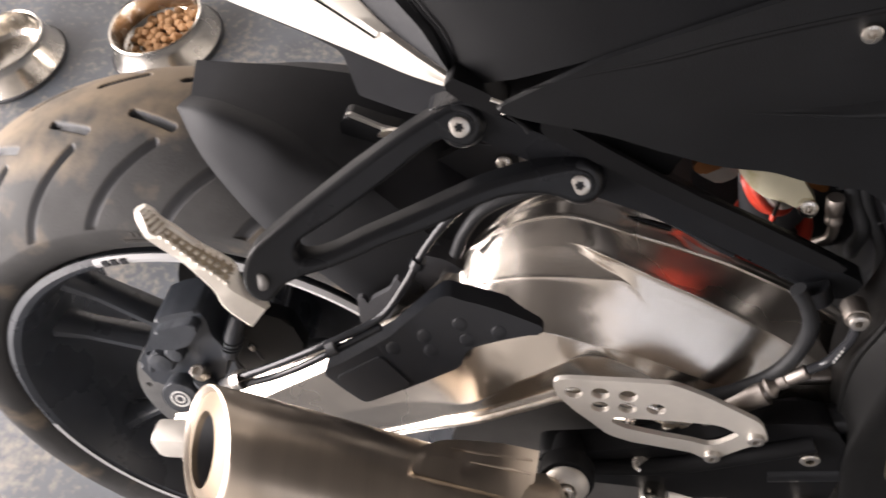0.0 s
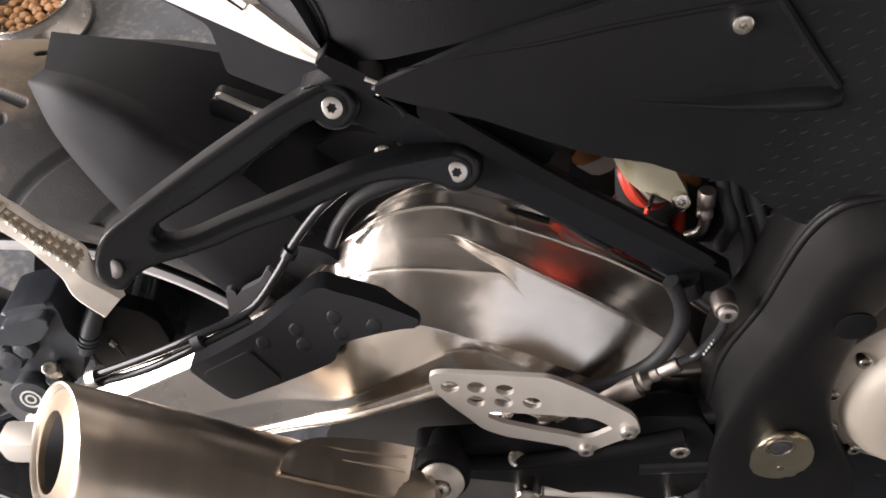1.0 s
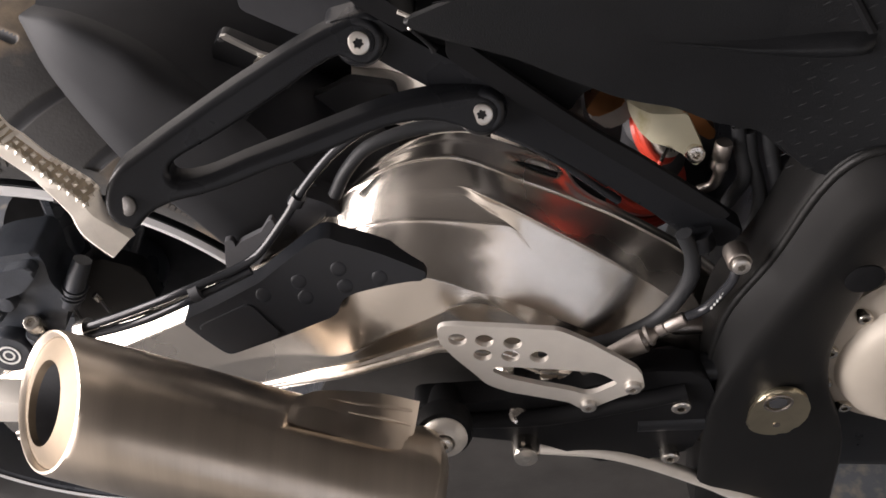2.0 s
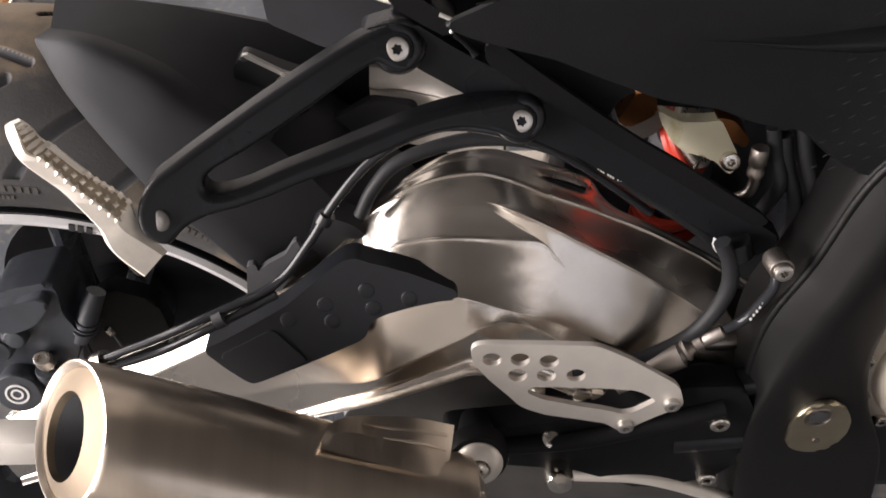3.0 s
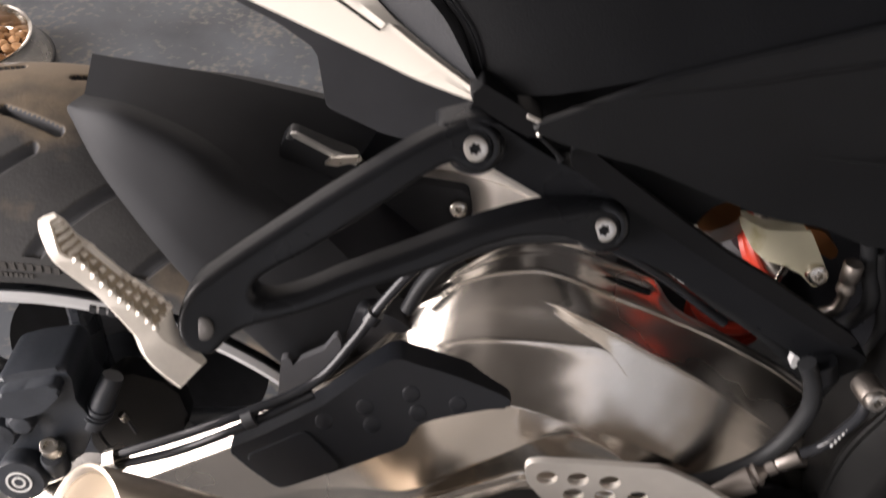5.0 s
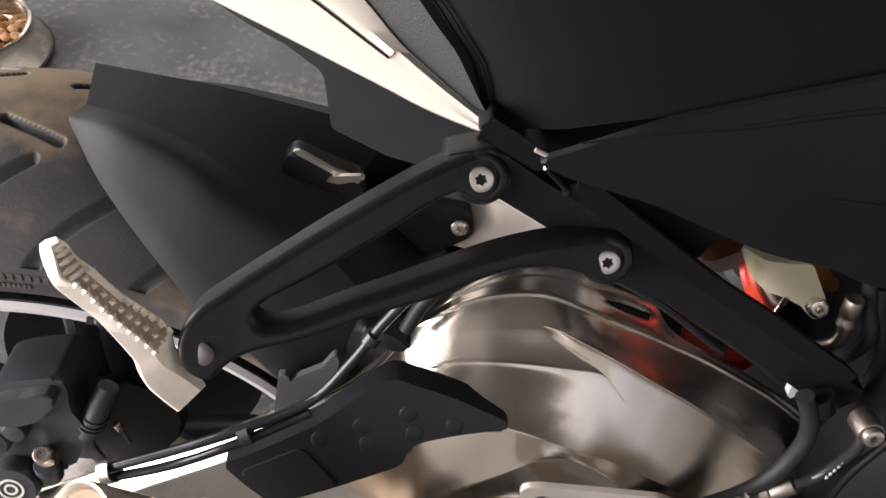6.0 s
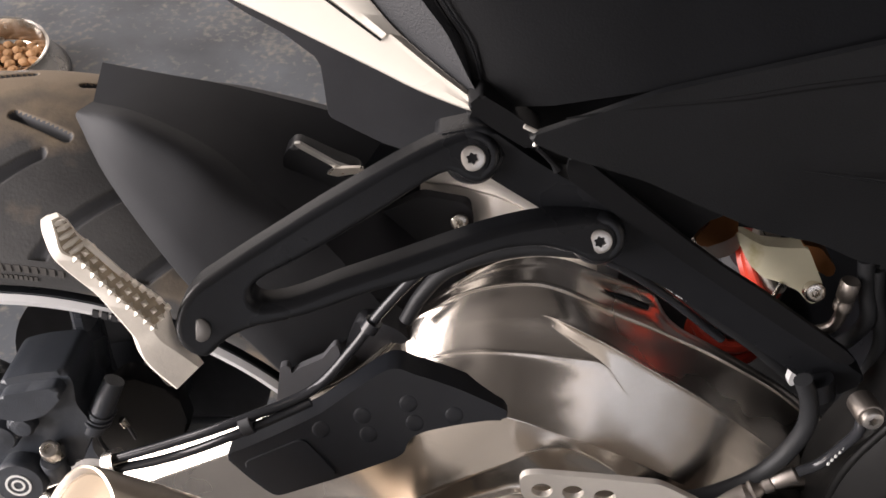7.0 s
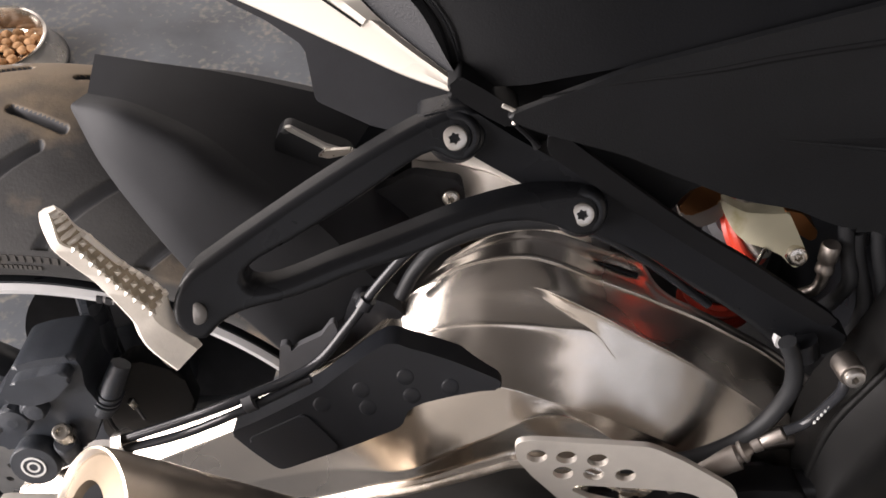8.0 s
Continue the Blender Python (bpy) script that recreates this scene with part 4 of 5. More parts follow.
part("hugger_web", plate(rounded([(0.195, 0.60), (0.215, 0.628), (0.262, 0.618), (0.262, 0.54), (0.20, 0.54)], 0.004), 0.046, 0.050, 0.001), HUGGER_PLASTIC, hugger)
part("arm_bolt", bolt_mesh((0.2764, -0.0080, 0.5665), (0, -1, 0.3), 0.006, 0.004), BRIGHT_STEEL, hugger)
fit_to_view(hugger, (-0.0079, 0.0142, -0.0253), 1.0277)
# placed nearer than its true depth so the camera sees it past the hugger
view_box = part("view_placed_bracket", plate(rounded([(0.164, 0.622), (0.171, 0.630), (0.196, 0.618), (0.211, 0.612), (0.215, 0.590), (0.199, 0.580), (0.172, 0.586), (0.163, 0.604)], 0.005), -0.022, -0.008, 0.003), BLACK_COAT, bike, "black bracket, placed nearer than the far side to fit the view")
part("chrome_edge", plate(rounded([(0.171, 0.631), (0.175, 0.6315), (0.196, 0.6185), (0.212, 0.613), (0.2105, 0.6095), (0.195, 0.6155), (0.1735, 0.6285)], 0.001), -0.0235, -0.0205, 0.0006), DISC_STEEL, view_box, "bright metal edge")
part("chrome_edge", plate(rounded([(0.191, 0.612), (0.196, 0.6165), (0.213, 0.618), (0.2145, 0.615), (0.198, 0.6105)], 0.001), -0.0265, -0.0235, 0.0006), BRIGHT_STEEL, view_box)
undertray = part("tail_undertray", plate(rounded([(0.140, 0.756), (0.1646, 0.7385), (0.1819, 0.7290), (0.1998, 0.7151), (0.2010, 0.7047), (0.203, 0.683), (0.232, 0.668), (0.262, 0.660), (0.300, 0.665), (0.300, 0.700), (0.270, 0.712), (0.235, 0.720), (0.205, 0.735), (0.165, 0.754)], 0.003), -0.079, -0.074, 0.002), BLACK_PLASTIC, bike, "black plastic tail undertray")
part("undertray_floor", loft([[V(0.188, y, 0.7245), V(0.1998, y, 0.7151), V(0.203, y, 0.684), V(0.262, y, 0.661), V(0.31, y, 0.66)] for y in (-0.075, -0.03, 0.03, 0.075)]), BLACK_PLASTIC, undertray)
fit_to_view(undertray, (-0.0114, 0.0205, -0.0365), 1.04)
tail_low = glide([(0.2770, -0.1169, 0.7142), (0.2722, -0.1156, 0.7142), (0.2505, -0.1080, 0.7182), (0.2312, -0.1002, 0.7233), (0.2088, -0.0913, 0.7292), (0.1803, -0.0800, 0.7366), (0.1571, -0.0709, 0.7425), (0.1216, -0.0569, 0.7515)], 5)
tail_mid = glide([(0.2773, -0.1173, 0.7165), (0.2740, -0.1154, 0.7184), (0.2553, -0.1059, 0.7272), (0.2401, -0.0977, 0.7352), (0.2247, -0.0893, 0.7435), (0.2050, -0.0786, 0.7542), (0.1908, -0.0709, 0.7617), (0.1651, -0.0570, 0.7754)], 5)
tail_top = glide([(0.2776, -0.1144, 0.7164), (0.2750, -0.1125, 0.7187), (0.2592, -0.1040, 0.7271), (0.2461, -0.0967, 0.7343), (0.2343, -0.0898, 0.7416), (0.2183, -0.0788, 0.7547), (0.2063, -0.0709, 0.7636), (0.1826, -0.0558, 0.7806)], 5)
tail_rows = []
for p, q, r in zip(tail_low, tail_mid, tail_top):
    out = (q - p).normalized() * 0.0012
    tail_rows.append([p + V(0.001, 0.010, -0.006), p + V(0, 0.0015, -0.0016), p, p + out, p + (q - p) * 0.5 + V(-0.0003, -0.0008, 0.0004), q - out, q, q + (r - q) * 0.3 + V(0, -0.0006, 0.0010), r + V(0, 0, 0.0004), r + V(0.002, 0.004, -0.002), r + V(0.003, 0.010, -0.006)])
tail = part("tail_panel", loft(tail_rows), WHITE_PAINT, bike, "glossy white tail fairing panel", 35)
gap = [p * 0.80 + q * 0.20 + V(-0.0003, -0.0010, 0.0005) for p, q in zip(tail_mid[17:], tail_low[17:])]
part("panel_gap", tube(gap, 0.0006, 6, 0), COVER_DARK, tail, "thin dark panel gap")
part("tail_inlay", loft([[p * 0.85 + q * 0.15 + V(-0.0002, -0.0010, 0.0006) for p, q in zip(tail_mid[17:], tail_low[17:])], [q + V(0, -0.0012, 0.0012) for q in tail_mid[17:]], [r + V(0, -0.0002, 0.0014) for r in tail_top[17:]]]), INLAY, tail, "pale cream upper tail strip")
seam = glide([(0.2776, -0.1153, 0.7163), (0.2758, -0.1130, 0.7217), (0.2735, -0.1093, 0.7312), (0.2687, -0.1043, 0.7426), (0.2616, -0.0999, 0.7511), (0.2509, -0.0934, 0.7637), (0.2381, -0.0866, 0.7758)], 6)
inner_edge = [tail_top[min(k, len(tail_top) - 1)] + V(0.0015, 0.001, -0.0005) for k in range(len(seam))]
passenger = part("passenger_seat", loft([inner_edge, [a * 0.6 + b * 0.4 + V(0, -0.006, 0.006) for a, b in zip(inner_edge, seam)], [a * 0.25 + b * 0.75 + V(0, -0.006, 0.006) for a, b in zip(inner_edge, seam)], seam]), SEAT_GREY, bike, "dark grey vinyl passenger seat with stitched seam")
part("seam_piping", tube(seam, 0.0009, 6, 0), SEAT_COVER, passenger)
for k in range(4, len(seam) - 4):
    for f in (0.25, 0.75):
        p = seam[k] * (1 - f) + seam[k + 1] * f + V(0.004, -0.003, 0.001)
        d = (seam[k + 1] - seam[k]).normalized() * 0.0010
        part("stitch", tube([p - d, p + V(0.0003, -0.0006, 0), p + d], 0.0005, 5, 2), SEAT_COVER, passenger)
seat_rows = [[p for p in seam]]
for dx, out, rise in ((0.012, 0.004, 0.001), (0.035, 0.009, 0.006), (0.085, 0.013, 0.020), (0.14, 0.014, 0.033), (0.20, 0.014, 0.047), (0.30, 0.012, 0.065), (0.45, 0.01, 0.08)):
    seat_rows.append([V(p.x + dx, p.y - out, p.z + rise) for p in seam])
part("rider_seat", loft(seat_rows), SEAT_COVER, bike, "black vinyl rider seat")
part("seat_base", plate(rounded([(0.272, 0.706), (0.290, 0.712), (0.36, 0.728), (0.47, 0.755), (0.60, 0.79), (0.60, 0.73), (0.46, 0.70), (0.34, 0.680), (0.300, 0.682)], 0.004), -0.108, -0.09, 0.003), COVER_DARK, bike, "black plastic seat base")

# added panels that keep the door lamp's light off the spring
part("light_blocker", loft([[V(0.30, y, 0.735), V(0.325, y, 0.690), V(0.362, y, 0.650), V(0.395, y, 0.618), V(0.412, y, 0.60)] for y in (-0.088, -0.05, 0.0, 0.05, 0.10)]), BLACK_PLASTIC, bike, "added black panel keeping the door light off the spring")
part("light_blocker_side", plate(rounded([(0.30, 0.735), (0.412, 0.60), (0.425, 0.63), (0.43, 0.72)], 0.004), 0.098, 0.104, 0.002), BLACK_PLASTIC, bike)


# ---- side fairing ----
fairing = part("side_fairing", plate(rounded([(0.300, 0.706), (0.319, 0.698), (0.361, 0.686), (0.388, 0.674), (0.403, 0.668), (0.417, 0.662), (0.433, 0.658), (0.452, 0.655), (0.475, 0.645), (0.502, 0.640), (0.520, 0.624), (0.546, 0.608), (0.60, 0.625), (0.70, 0.62), (0.70, 0.815), (0.48, 0.772), (0.36, 0.734)], 0.006), -0.127, -0.1225, 0.0018), SWELL_GREY, bike, "textured black plastic side fairing")
part("fairing_bolt", bolt_mesh((0.488, -0.128, 0.742), (0, -1, 0.1), 0.0052, 0.003), BRIGHT_STEEL, fairing)


def swell_y(x):
    d = max(0.0, x - 0.488)
    return -0.1268 - (1.5 * d * d if d < 0.12 else 0.0216 + 0.36 * (d - 0.12))


swell_rows = []
for k in range(25):
    x = 0.488 + 0.212 * k / 24
    low = along([(0.488, 0, 0.638), (0.502, 0, 0.638), (0.546, 0, 0.609), (0.60, 0, 0.626), (0.70, 0, 0.62)], x).y
    swell_rows.append([V(x, swell_y(x) + 0.006, low - 0.001), V(x, swell_y(x), low + 0.002)] + [V(x, swell_y(x), low + 0.002 + (0.765 + 0.1 * (x - 0.488) - low) * j / 8) for j in range(1, 9)])
part("fairing_swell", loft(swell_rows), SWELL_GREY, fairing)
bm = bmesh.new()
for i in range(17):
    for j in range(16):
        x, z = 0.515 + 0.0108 * i + (0.0054 if j % 2 else 0.0), 0.615 + 0.0088 * j
        if x < 0.55 and 0.686 < z < 0.71:
            continue
        y = swell_y(x)
        d, n = V(0.0019, -0.0003, 0.0014), V(-0.00022, 0, 0.0003)
        vs = [bm.verts.new(V(x, y - e, z) + d * a + n * b) for a, b, e in ((-1, -1, 0.0002), (1, -1, 0.0002), (1, 1, 0.0002), (-1, 1, 0.0002), (0, 0, 0.00042))]
        for a, b in ((0, 1), (1, 2), (2, 3), (3, 0)):
            bm.faces.new((vs[a], vs[b], vs[4]))
part("embossed_weave", bm, TAB_DARK, fairing, "fine embossed dashes")
fit_to_view(fairing, (0.0055, -0.0100, 0.0177), 0.9806)
# dark strip painting in the shadow line between seat and fairing
seat_line = glide([(0.318, 0, 0.7175), (0.355, 0, 0.726), (0.392, 0, 0.7325), (0.423, 0, 0.740), (0.458, 0, 0.747), (0.492, 0, 0.753), (0.54, 0, 0.762)], 4)
part("seat_gap_shade", tube([V(p.x, -0.1262, p.z) for p in seat_line], [0.0004 + 0.0016 * min(1, k / 10) for k in range(len(seat_line))], 8, 0), COVER_DARK, fairing, "dark strip standing in for the shadow gap under the seat edge")
# dark tube in place of a cut groove, its shade in the colour
part("fairing_groove_shade", tube([(0.500, swell_y(0.5), 0.760), (0.525, swell_y(0.525), 0.727), (0.541, swell_y(0.541), 0.707)], 0.0026, 8), COVER_DARK, fairing)
ledge = []
for k in range(21):
    t = k / 20
    x = 0.425 + 0.1185 * t
    top = 0.6965 + 0.0075 * ease((t - 0.45) / 0.55)
    low = 0.6955 - 0.0045 * ease(t / 0.6) + 0.0035 * ease((t - 0.75) / 0.25)
    out = 0.0002 + 0.0075 * ease(t / 0.9) * (1 - 0.7 * ease((t - 0.94) / 0.06))
    y = swell_y(x)
    ledge.append(glide([V(x, y + 0.001, top + 0.003), V(x, y - out * 0.55, top), V(x, y - out, (top + low) / 2 + 0.001), V(x, y - out * 0.7, low + 0.001), V(x, y + 0.001, low - 0.0005)], 4))
part("fairing_ledge", loft(ledge), SWELL_GREY, fairing, "moulded ledge in the plastic", 60)

# ---- main frame ----
def frame_mesh():
    edge = [(0.75, 0.665), (0.63, 0.655), (0.578, 0.644), (0.554, 0.636), (0.540, 0.607), (0.529, 0.547), (0.512, 0.488), (0.517, 0.404), (0.530, 0.301), (0.54, 0.24)]
    crest = [(0.75, 0.645), (0.66, 0.636), (0.605, 0.622), (0.580, 0.612), (0.565, 0.594), (0.553, 0.545), (0.535, 0.472), (0.522, 0.404), (0.534, 0.301), (0.544, 0.24)]
    inner = [(0.75, 0.60), (0.69, 0.592), (0.640, 0.580), (0.612, 0.566), (0.600, 0.548), (0.594, 0.515), (0.594, 0.462), (0.610, 0.408), (0.640, 0.345), (0.66, 0.25)]
    lines = []
    for e, c, i in zip(edge, crest, inner):
        lines.append([(*e, 0.10), (e[0], e[1], 0.128), (e[0] * 0.94 + c[0] * 0.06, e[1] * 0.94 + c[1] * 0.06, 0.137), (e[0] * 0.86 + c[0] * 0.14, e[1] * 0.86 + c[1] * 0.14, 0.141), (e[0] * 0.4 + c[0] * 0.6, e[1] * 0.4 + c[1] * 0.6, 0.151), (*c, 0.1575),
                      (c[0] * 0.7 + i[0] * 0.3, c[1] * 0.7 + i[1] * 0.3, 0.1565), (c[0] * 0.1 + i[0] * 0.9, c[1] * 0.1 + i[1] * 0.9, 0.148), (*i, 0.140), (*i, 0.10)])
    cols = [glide([V(l[k][0], -l[k][2], l[k][1]) for l in lines], 5) for k in range(10)]
    return loft([glide([c[i] for c in cols], 3) for i in range(len(cols[0]))])


frame_beam = part("main_frame", frame_mesh(), FRAME_BLACK, bike, "matt black cast aluminium main frame", 50)
bead_line = glide([(0.72, -0.1425, 0.664), (0.63, -0.1425, 0.6535), (0.582, -0.1425, 0.6425), (0.557, -0.1420, 0.6335), (0.543, -0.1400, 0.606), (0.5315, -0.1390, 0.548), (0.5145, -0.1390, 0.488), (0.518, -0.1390, 0.404)], 6)
part("edge_bead", tube(bead_line, 0.0026, 10, 0), FRAME_BLACK, frame_beam, "rounded black bead along the frame edge")
cap = part("pivot_cap", plate(rounded([(0.5484, 0.3880), (0.5461, 0.4099), (0.5499, 0.4241), (0.5596, 0.4339), (0.5713, 0.4347), (0.5828, 0.4266), (0.5889, 0.4141), (0.5902, 0.3997), (0.5857, 0.3847), (0.5772, 0.3770), (0.5646, 0.3768), (0.5554, 0.3805)], 0.004, 3), -0.1615, -0.1575, 0.0022), DULL_BRASS, bike, "brassy steel swingarm pivot cap plate")
part("socket_rim", lathe([(0, 0.0105), (0.0008, 0.0105), (0.0012, 0.0098), (0.0008, 0.0088), (-0.002, 0.0082), (-0.0025, 0.002)], (0.5638, -0.1615, 0.4194), (0, -1, 0), 32), DULL_STEEL, cap)
# dark disc painting in the shade inside the socket
part("socket_shade", lathe([(0, 0.0074), (0.0006, 0.0072), (0.0007, 0.001)], (0.5638, -0.1612, 0.4194), (0, -1, 0), 6), RUBBER, cap)
part("cap_pin", lathe([(0, 0.0028), (0.0006, 0.0028), (0.0008, 0.002), (0.0003, 0.0005)], (0.5700, -0.1615, 0.3913), (0, -1, 0), 14), DULL_STEEL, cap)
# flat dark disc standing in for a recess, its shade in the colour
part("frame_recess_shade", lathe([(0, 0.012), (0.0015, 0.012), (0.002, 0.011), (0.0015, 0.002)], (0.584, -0.1545, 0.547), (0, -1, 0)), COVER_DARK, frame_beam)
fit_to_view(frame_beam, (0.0023, -0.0041, 0.0073), 0.9920)
part("frame_bolt", bolt_mesh((0.5065, -0.150, 0.5530), (0, -1, 0.2), 0.0058, 0.0045), BOLT_STEEL, bike, "large steel frame bolt")
part("bolt_collar", lathe([(-0.012, 0.0078), (0.001, 0.0077), (0.0024, 0.0072), (0.0026, 0.0062), (0.001, 0.0058)], (0.5065, -0.1480, 0.5530), (0, -1, 0.2), 28), DULL_STEEL, bike, "steel collar under the frame bolt")
cover = part("crank_cover", lathe([(-0.03, 0.092), (0.0, 0.092), (0.004, 0.088), (0.008, 0.076), (0.018, 0.072), (0.024, 0.064), (0.026, 0.05), (0.026, 0.01)], (0.682, -0.128, 0.445), (0, -1, 0), 64), COVER_PAINT, bike, "beige-grey painted crank cover")
for a in (150, 178, 205, 232):
    part("cover_bolt", bolt_mesh((0.682 + 0.083 * math.cos(radians(a)), -0.134, 0.445 + 0.083 * math.sin(radians(a))), (0, -1, 0), 0.0055, 0.005), BRIGHT_STEEL, cover)
part("engine_block", box((0.54, -0.10, 0.22), (0.80, 0.12, 0.66), 0.02), BLACK_COAT, bike)
part("shock_tower", box((0.40, 0.04, 0.42), (0.56, 0.14, 0.68), 0.01), RUBBER, bike)

# ---- shock ----
TOP, END = V(0.472, -0.026, 0.566), V(0.482, 0.004, 0.470)
way = (END - TOP).normalized()
u_way = way.orthogonal().normalized()
w_way = way.cross(u_way)
helix = [TOP + (END - TOP) * (0.62 + 0.50 * t / 60) + 0.025 * (math.cos(0.24 * t) * u_way + math.sin(0.24 * t) * w_way) for t in range(61)]
shock = part("shock_absorber", lathe([(-0.004, 0.020), (0, 0.0245), (0.045, 0.0245), (0.047, 0.017), (0.10, 0.017), (0.11, 0.012), (0.13, 0.010)], TOP, way, 32), RUBBER, bike, "black shock absorber with red spring")
part("spring", tube(helix, 0.0052, 8, 2), SPRING_RED, shock, "bright red coil spring")
face = V(0.74, -0.34, 0.58).normalized()
ring = V(0.467, -0.048, 0.581)
part("spring_collar", lathe([(-0.010, 0.0215), (-0.009, 0.0240), (-0.006, 0.0244), (-0.0045, 0.0262), (-0.0025, 0.0272), (0.000, 0.0272), (0.0012, 0.0262), (0.0012, 0.024)], ring, face, 40), SPRING_RED, shock, "red spring collar")
dial = part("adjuster_dial", lathe([(-0.004, 0.023), (0.005, 0.0235), (0.006, 0.0225), (0.0065, 0.018), (0.0065, 0.002)], ring, face, 40), SATIN_PLATE, shock, "silver adjuster dial with tick marks")
u2 = face.orthogonal().normalized()
w2 = face.cross(u2)
for k in range(26):
    g = 2 * math.pi * k / 26
    p = ring + face * 0.0068 + 0.0205 * (math.cos(g) * u2 + math.sin(g) * w2)
    q = ring + face * 0.0068 + 0.0175 * (math.cos(g) * u2 + math.sin(g) * w2)
    part("tick", tube([p, (p + q) / 2, q], 0.0004, 5, 1), MARK_BLACK, dial)
part("dial_knob", lathe([(0, 0.006), (0.009, 0.006), (0.010, 0.005), (0.0102, 0.001)], ring + face * 0.006 + u2 * 0.004 - w2 * 0.010, face, 16), RUBBER, shock)
bracket2 = part("shock_bracket", plate(rounded([(0.4381, 0.6129), (0.4433, 0.6103), (0.4525, 0.6082), (0.4647, 0.6122), (0.4731, 0.6164), (0.4863, 0.5946), (0.4876, 0.5854), (0.4846, 0.5786), (0.4805, 0.5813), (0.4758, 0.5854), (0.4658, 0.5870), (0.4569, 0.5866), (0.4493, 0.5918), (0.4428, 0.6007), (0.4398, 0.6070)], 0.002), 0, 0.010, 0.002, (-0.505, 0, 0.1567)), RESERVOIR, bike, "pale yellowed shock bracket")
part("bracket_bolt", bolt_mesh((0.4817, -0.090, 0.5909), (0, -1, 0.3), 0.0062, 0.003), BRIGHT_STEEL, bracket2)
part("linkage_block", plate(rounded([(0.4117, 0.6082), (0.4158, 0.6166), (0.4205, 0.6275), (0.4320, 0.6320), (0.4364, 0.6142), (0.4296, 0.6086), (0.4190, 0.6029)], 0.002), -0.070, -0.04, 0.003), BRONZE, bike, "bronze anodised linkage block")
# added dark sheet painting the unlit interior behind the bracket
part("dark_interior_panel", plate(rounded([(0.428, 0.618), (0.432, 0.690), (0.540, 0.690), (0.540, 0.612), (0.470, 0.614)], 0.004), -0.066, -0.062, 0.001), COVER_DARK, bike, "added dark panel standing in for the shaded interior above the shock bracket")
part("shock_mount", plate(rounded([(0.4160, 0.5960), (0.4190, 0.6035), (0.4299, 0.6075), (0.4420, 0.6100), (0.4451, 0.5982), (0.4398, 0.5906), (0.4300, 0.5860)], 0.002), -0.060, -0.048, 0.002), DULL_STEEL, bike, "pale grey shock mount plate")
part("linkage_block", plate(rounded([(0.470, 0.617), (0.4815, 0.615), (0.4955, 0.600), (0.4935, 0.593), (0.482, 0.600)], 0.003), -0.080, -0.05, 0.003), BRONZE, bike, "bronze anodised linkage block")
union = part("brake_union", lathe([(0, 0.0048), (0.0015, 0.0056), (0.012, 0.0054), (0.013, 0.0046), (0.0155, 0.0046), (0.0165, 0.0053), (0.0205, 0.0053), (0.0215, 0.0040)], (0.4940, -0.1, 0.6085), (0.07, 0, -1), 16), DULL_STEEL, bike, "steel brake line union")
part("bent_pipe", tube([(0.4955, -0.1, 0.589), (0.4962, -0.1, 0.581), (0.4940, -0.1, 0.573), (0.487, -0.098, 0.567)], 0.0036, 10), DULL_STEEL, union)
tip_cable = part("adjuster_cable", tube([(0.4665, -0.080, 0.588), (0.4650, -0.081, 0.583), (0.4635, -0.082, 0.5775)], 0.0014, 8), BRIGHT_STEEL, bike, "thin steel adjuster cable with a red tip")
part("cable_tip", lathe([(0, 0.0012), (0.001, 0.0019), (0.0045, 0.0019), (0.005, 0.001)], (0.4635, -0.082, 0.5780), (-0.15, -0.05, -1), 12), SPRING_RED, tip_cable, "red plastic tip")
for k, (x0, z0, x1, z1) in enumerate(((0.516, 0.592, 0.532, 0.534), (0.526, 0.600, 0.544, 0.530), (0.508, 0.598, 0.512, 0.56))):
    part("wiring_hose", tube([(x0 - 0.006, -0.092, z0 + 0.02), (x0, -0.094, z0), ((x0 + x1) / 2 + 0.004, -0.098, (z0 + z1) / 2), (x1, -0.094, z1), (x1 + 0.004, -0.08, z1 - 0.02)], 0.0048, 10), SOFT_RUBBER, bike, "black wiring hose")
part("hose_clip", plate(rounded([(0.484, 0.533), (0.493, 0.527), (0.487, 0.519), (0.484, 0.522)], 0.001), -0.098, -0.092, 0.001), STRIPE_WHITE, bike, "white plastic hose clip")
part("hose_clamp", lathe([(-0.006, 0.0088), (-0.006, 0.0098), (0.006, 0.0098), (0.006, 0.0088)], (0.4875, -0.122, 0.546), (0.35, -0.2, -0.9), 20), BLACK_COAT, bike, "black hose clamp")

# ---- rear brake pump and pedal pivot behind the heel plate ----
pump = part("brake_pump", lathe([(0, 0.0085), (0.002, 0.0100), (0.009, 0.0100), (0.0095, 0.0085), (0.0125, 0.0085), (0.013, 0.0105), (0.034, 0.0105), (0.036, 0.009), (0.05, 0.008)], (0.3925, -0.136, 0.4175), (0.95, 0.02, -0.13), 28), BRIGHT_STEEL, bike, "bright steel rear brake pump")
part("pump_bolt", bolt_mesh((0.4163, -0.1462, 0.4110), (0, -1, 0.35), 0.0036, 0.0025), BRIGHT_STEEL, pump)
part("pump_outlet", lathe([(0, 0.0085), (0.03, 0.0090), (0.05, 0.0095)], (0.420, -0.146, 0.441), (0.80, 0.05, 0.52), 20), DULL_STEEL, pump, "cast outlet arm")
part("lower_pipe", tube([(0.40, -0.110, 0.428), (0.46, -0.112, 0.440), (0.525, -0.112, 0.448)], 0.007, 12), DULL_STEEL, bike, "dull metal cross tube")
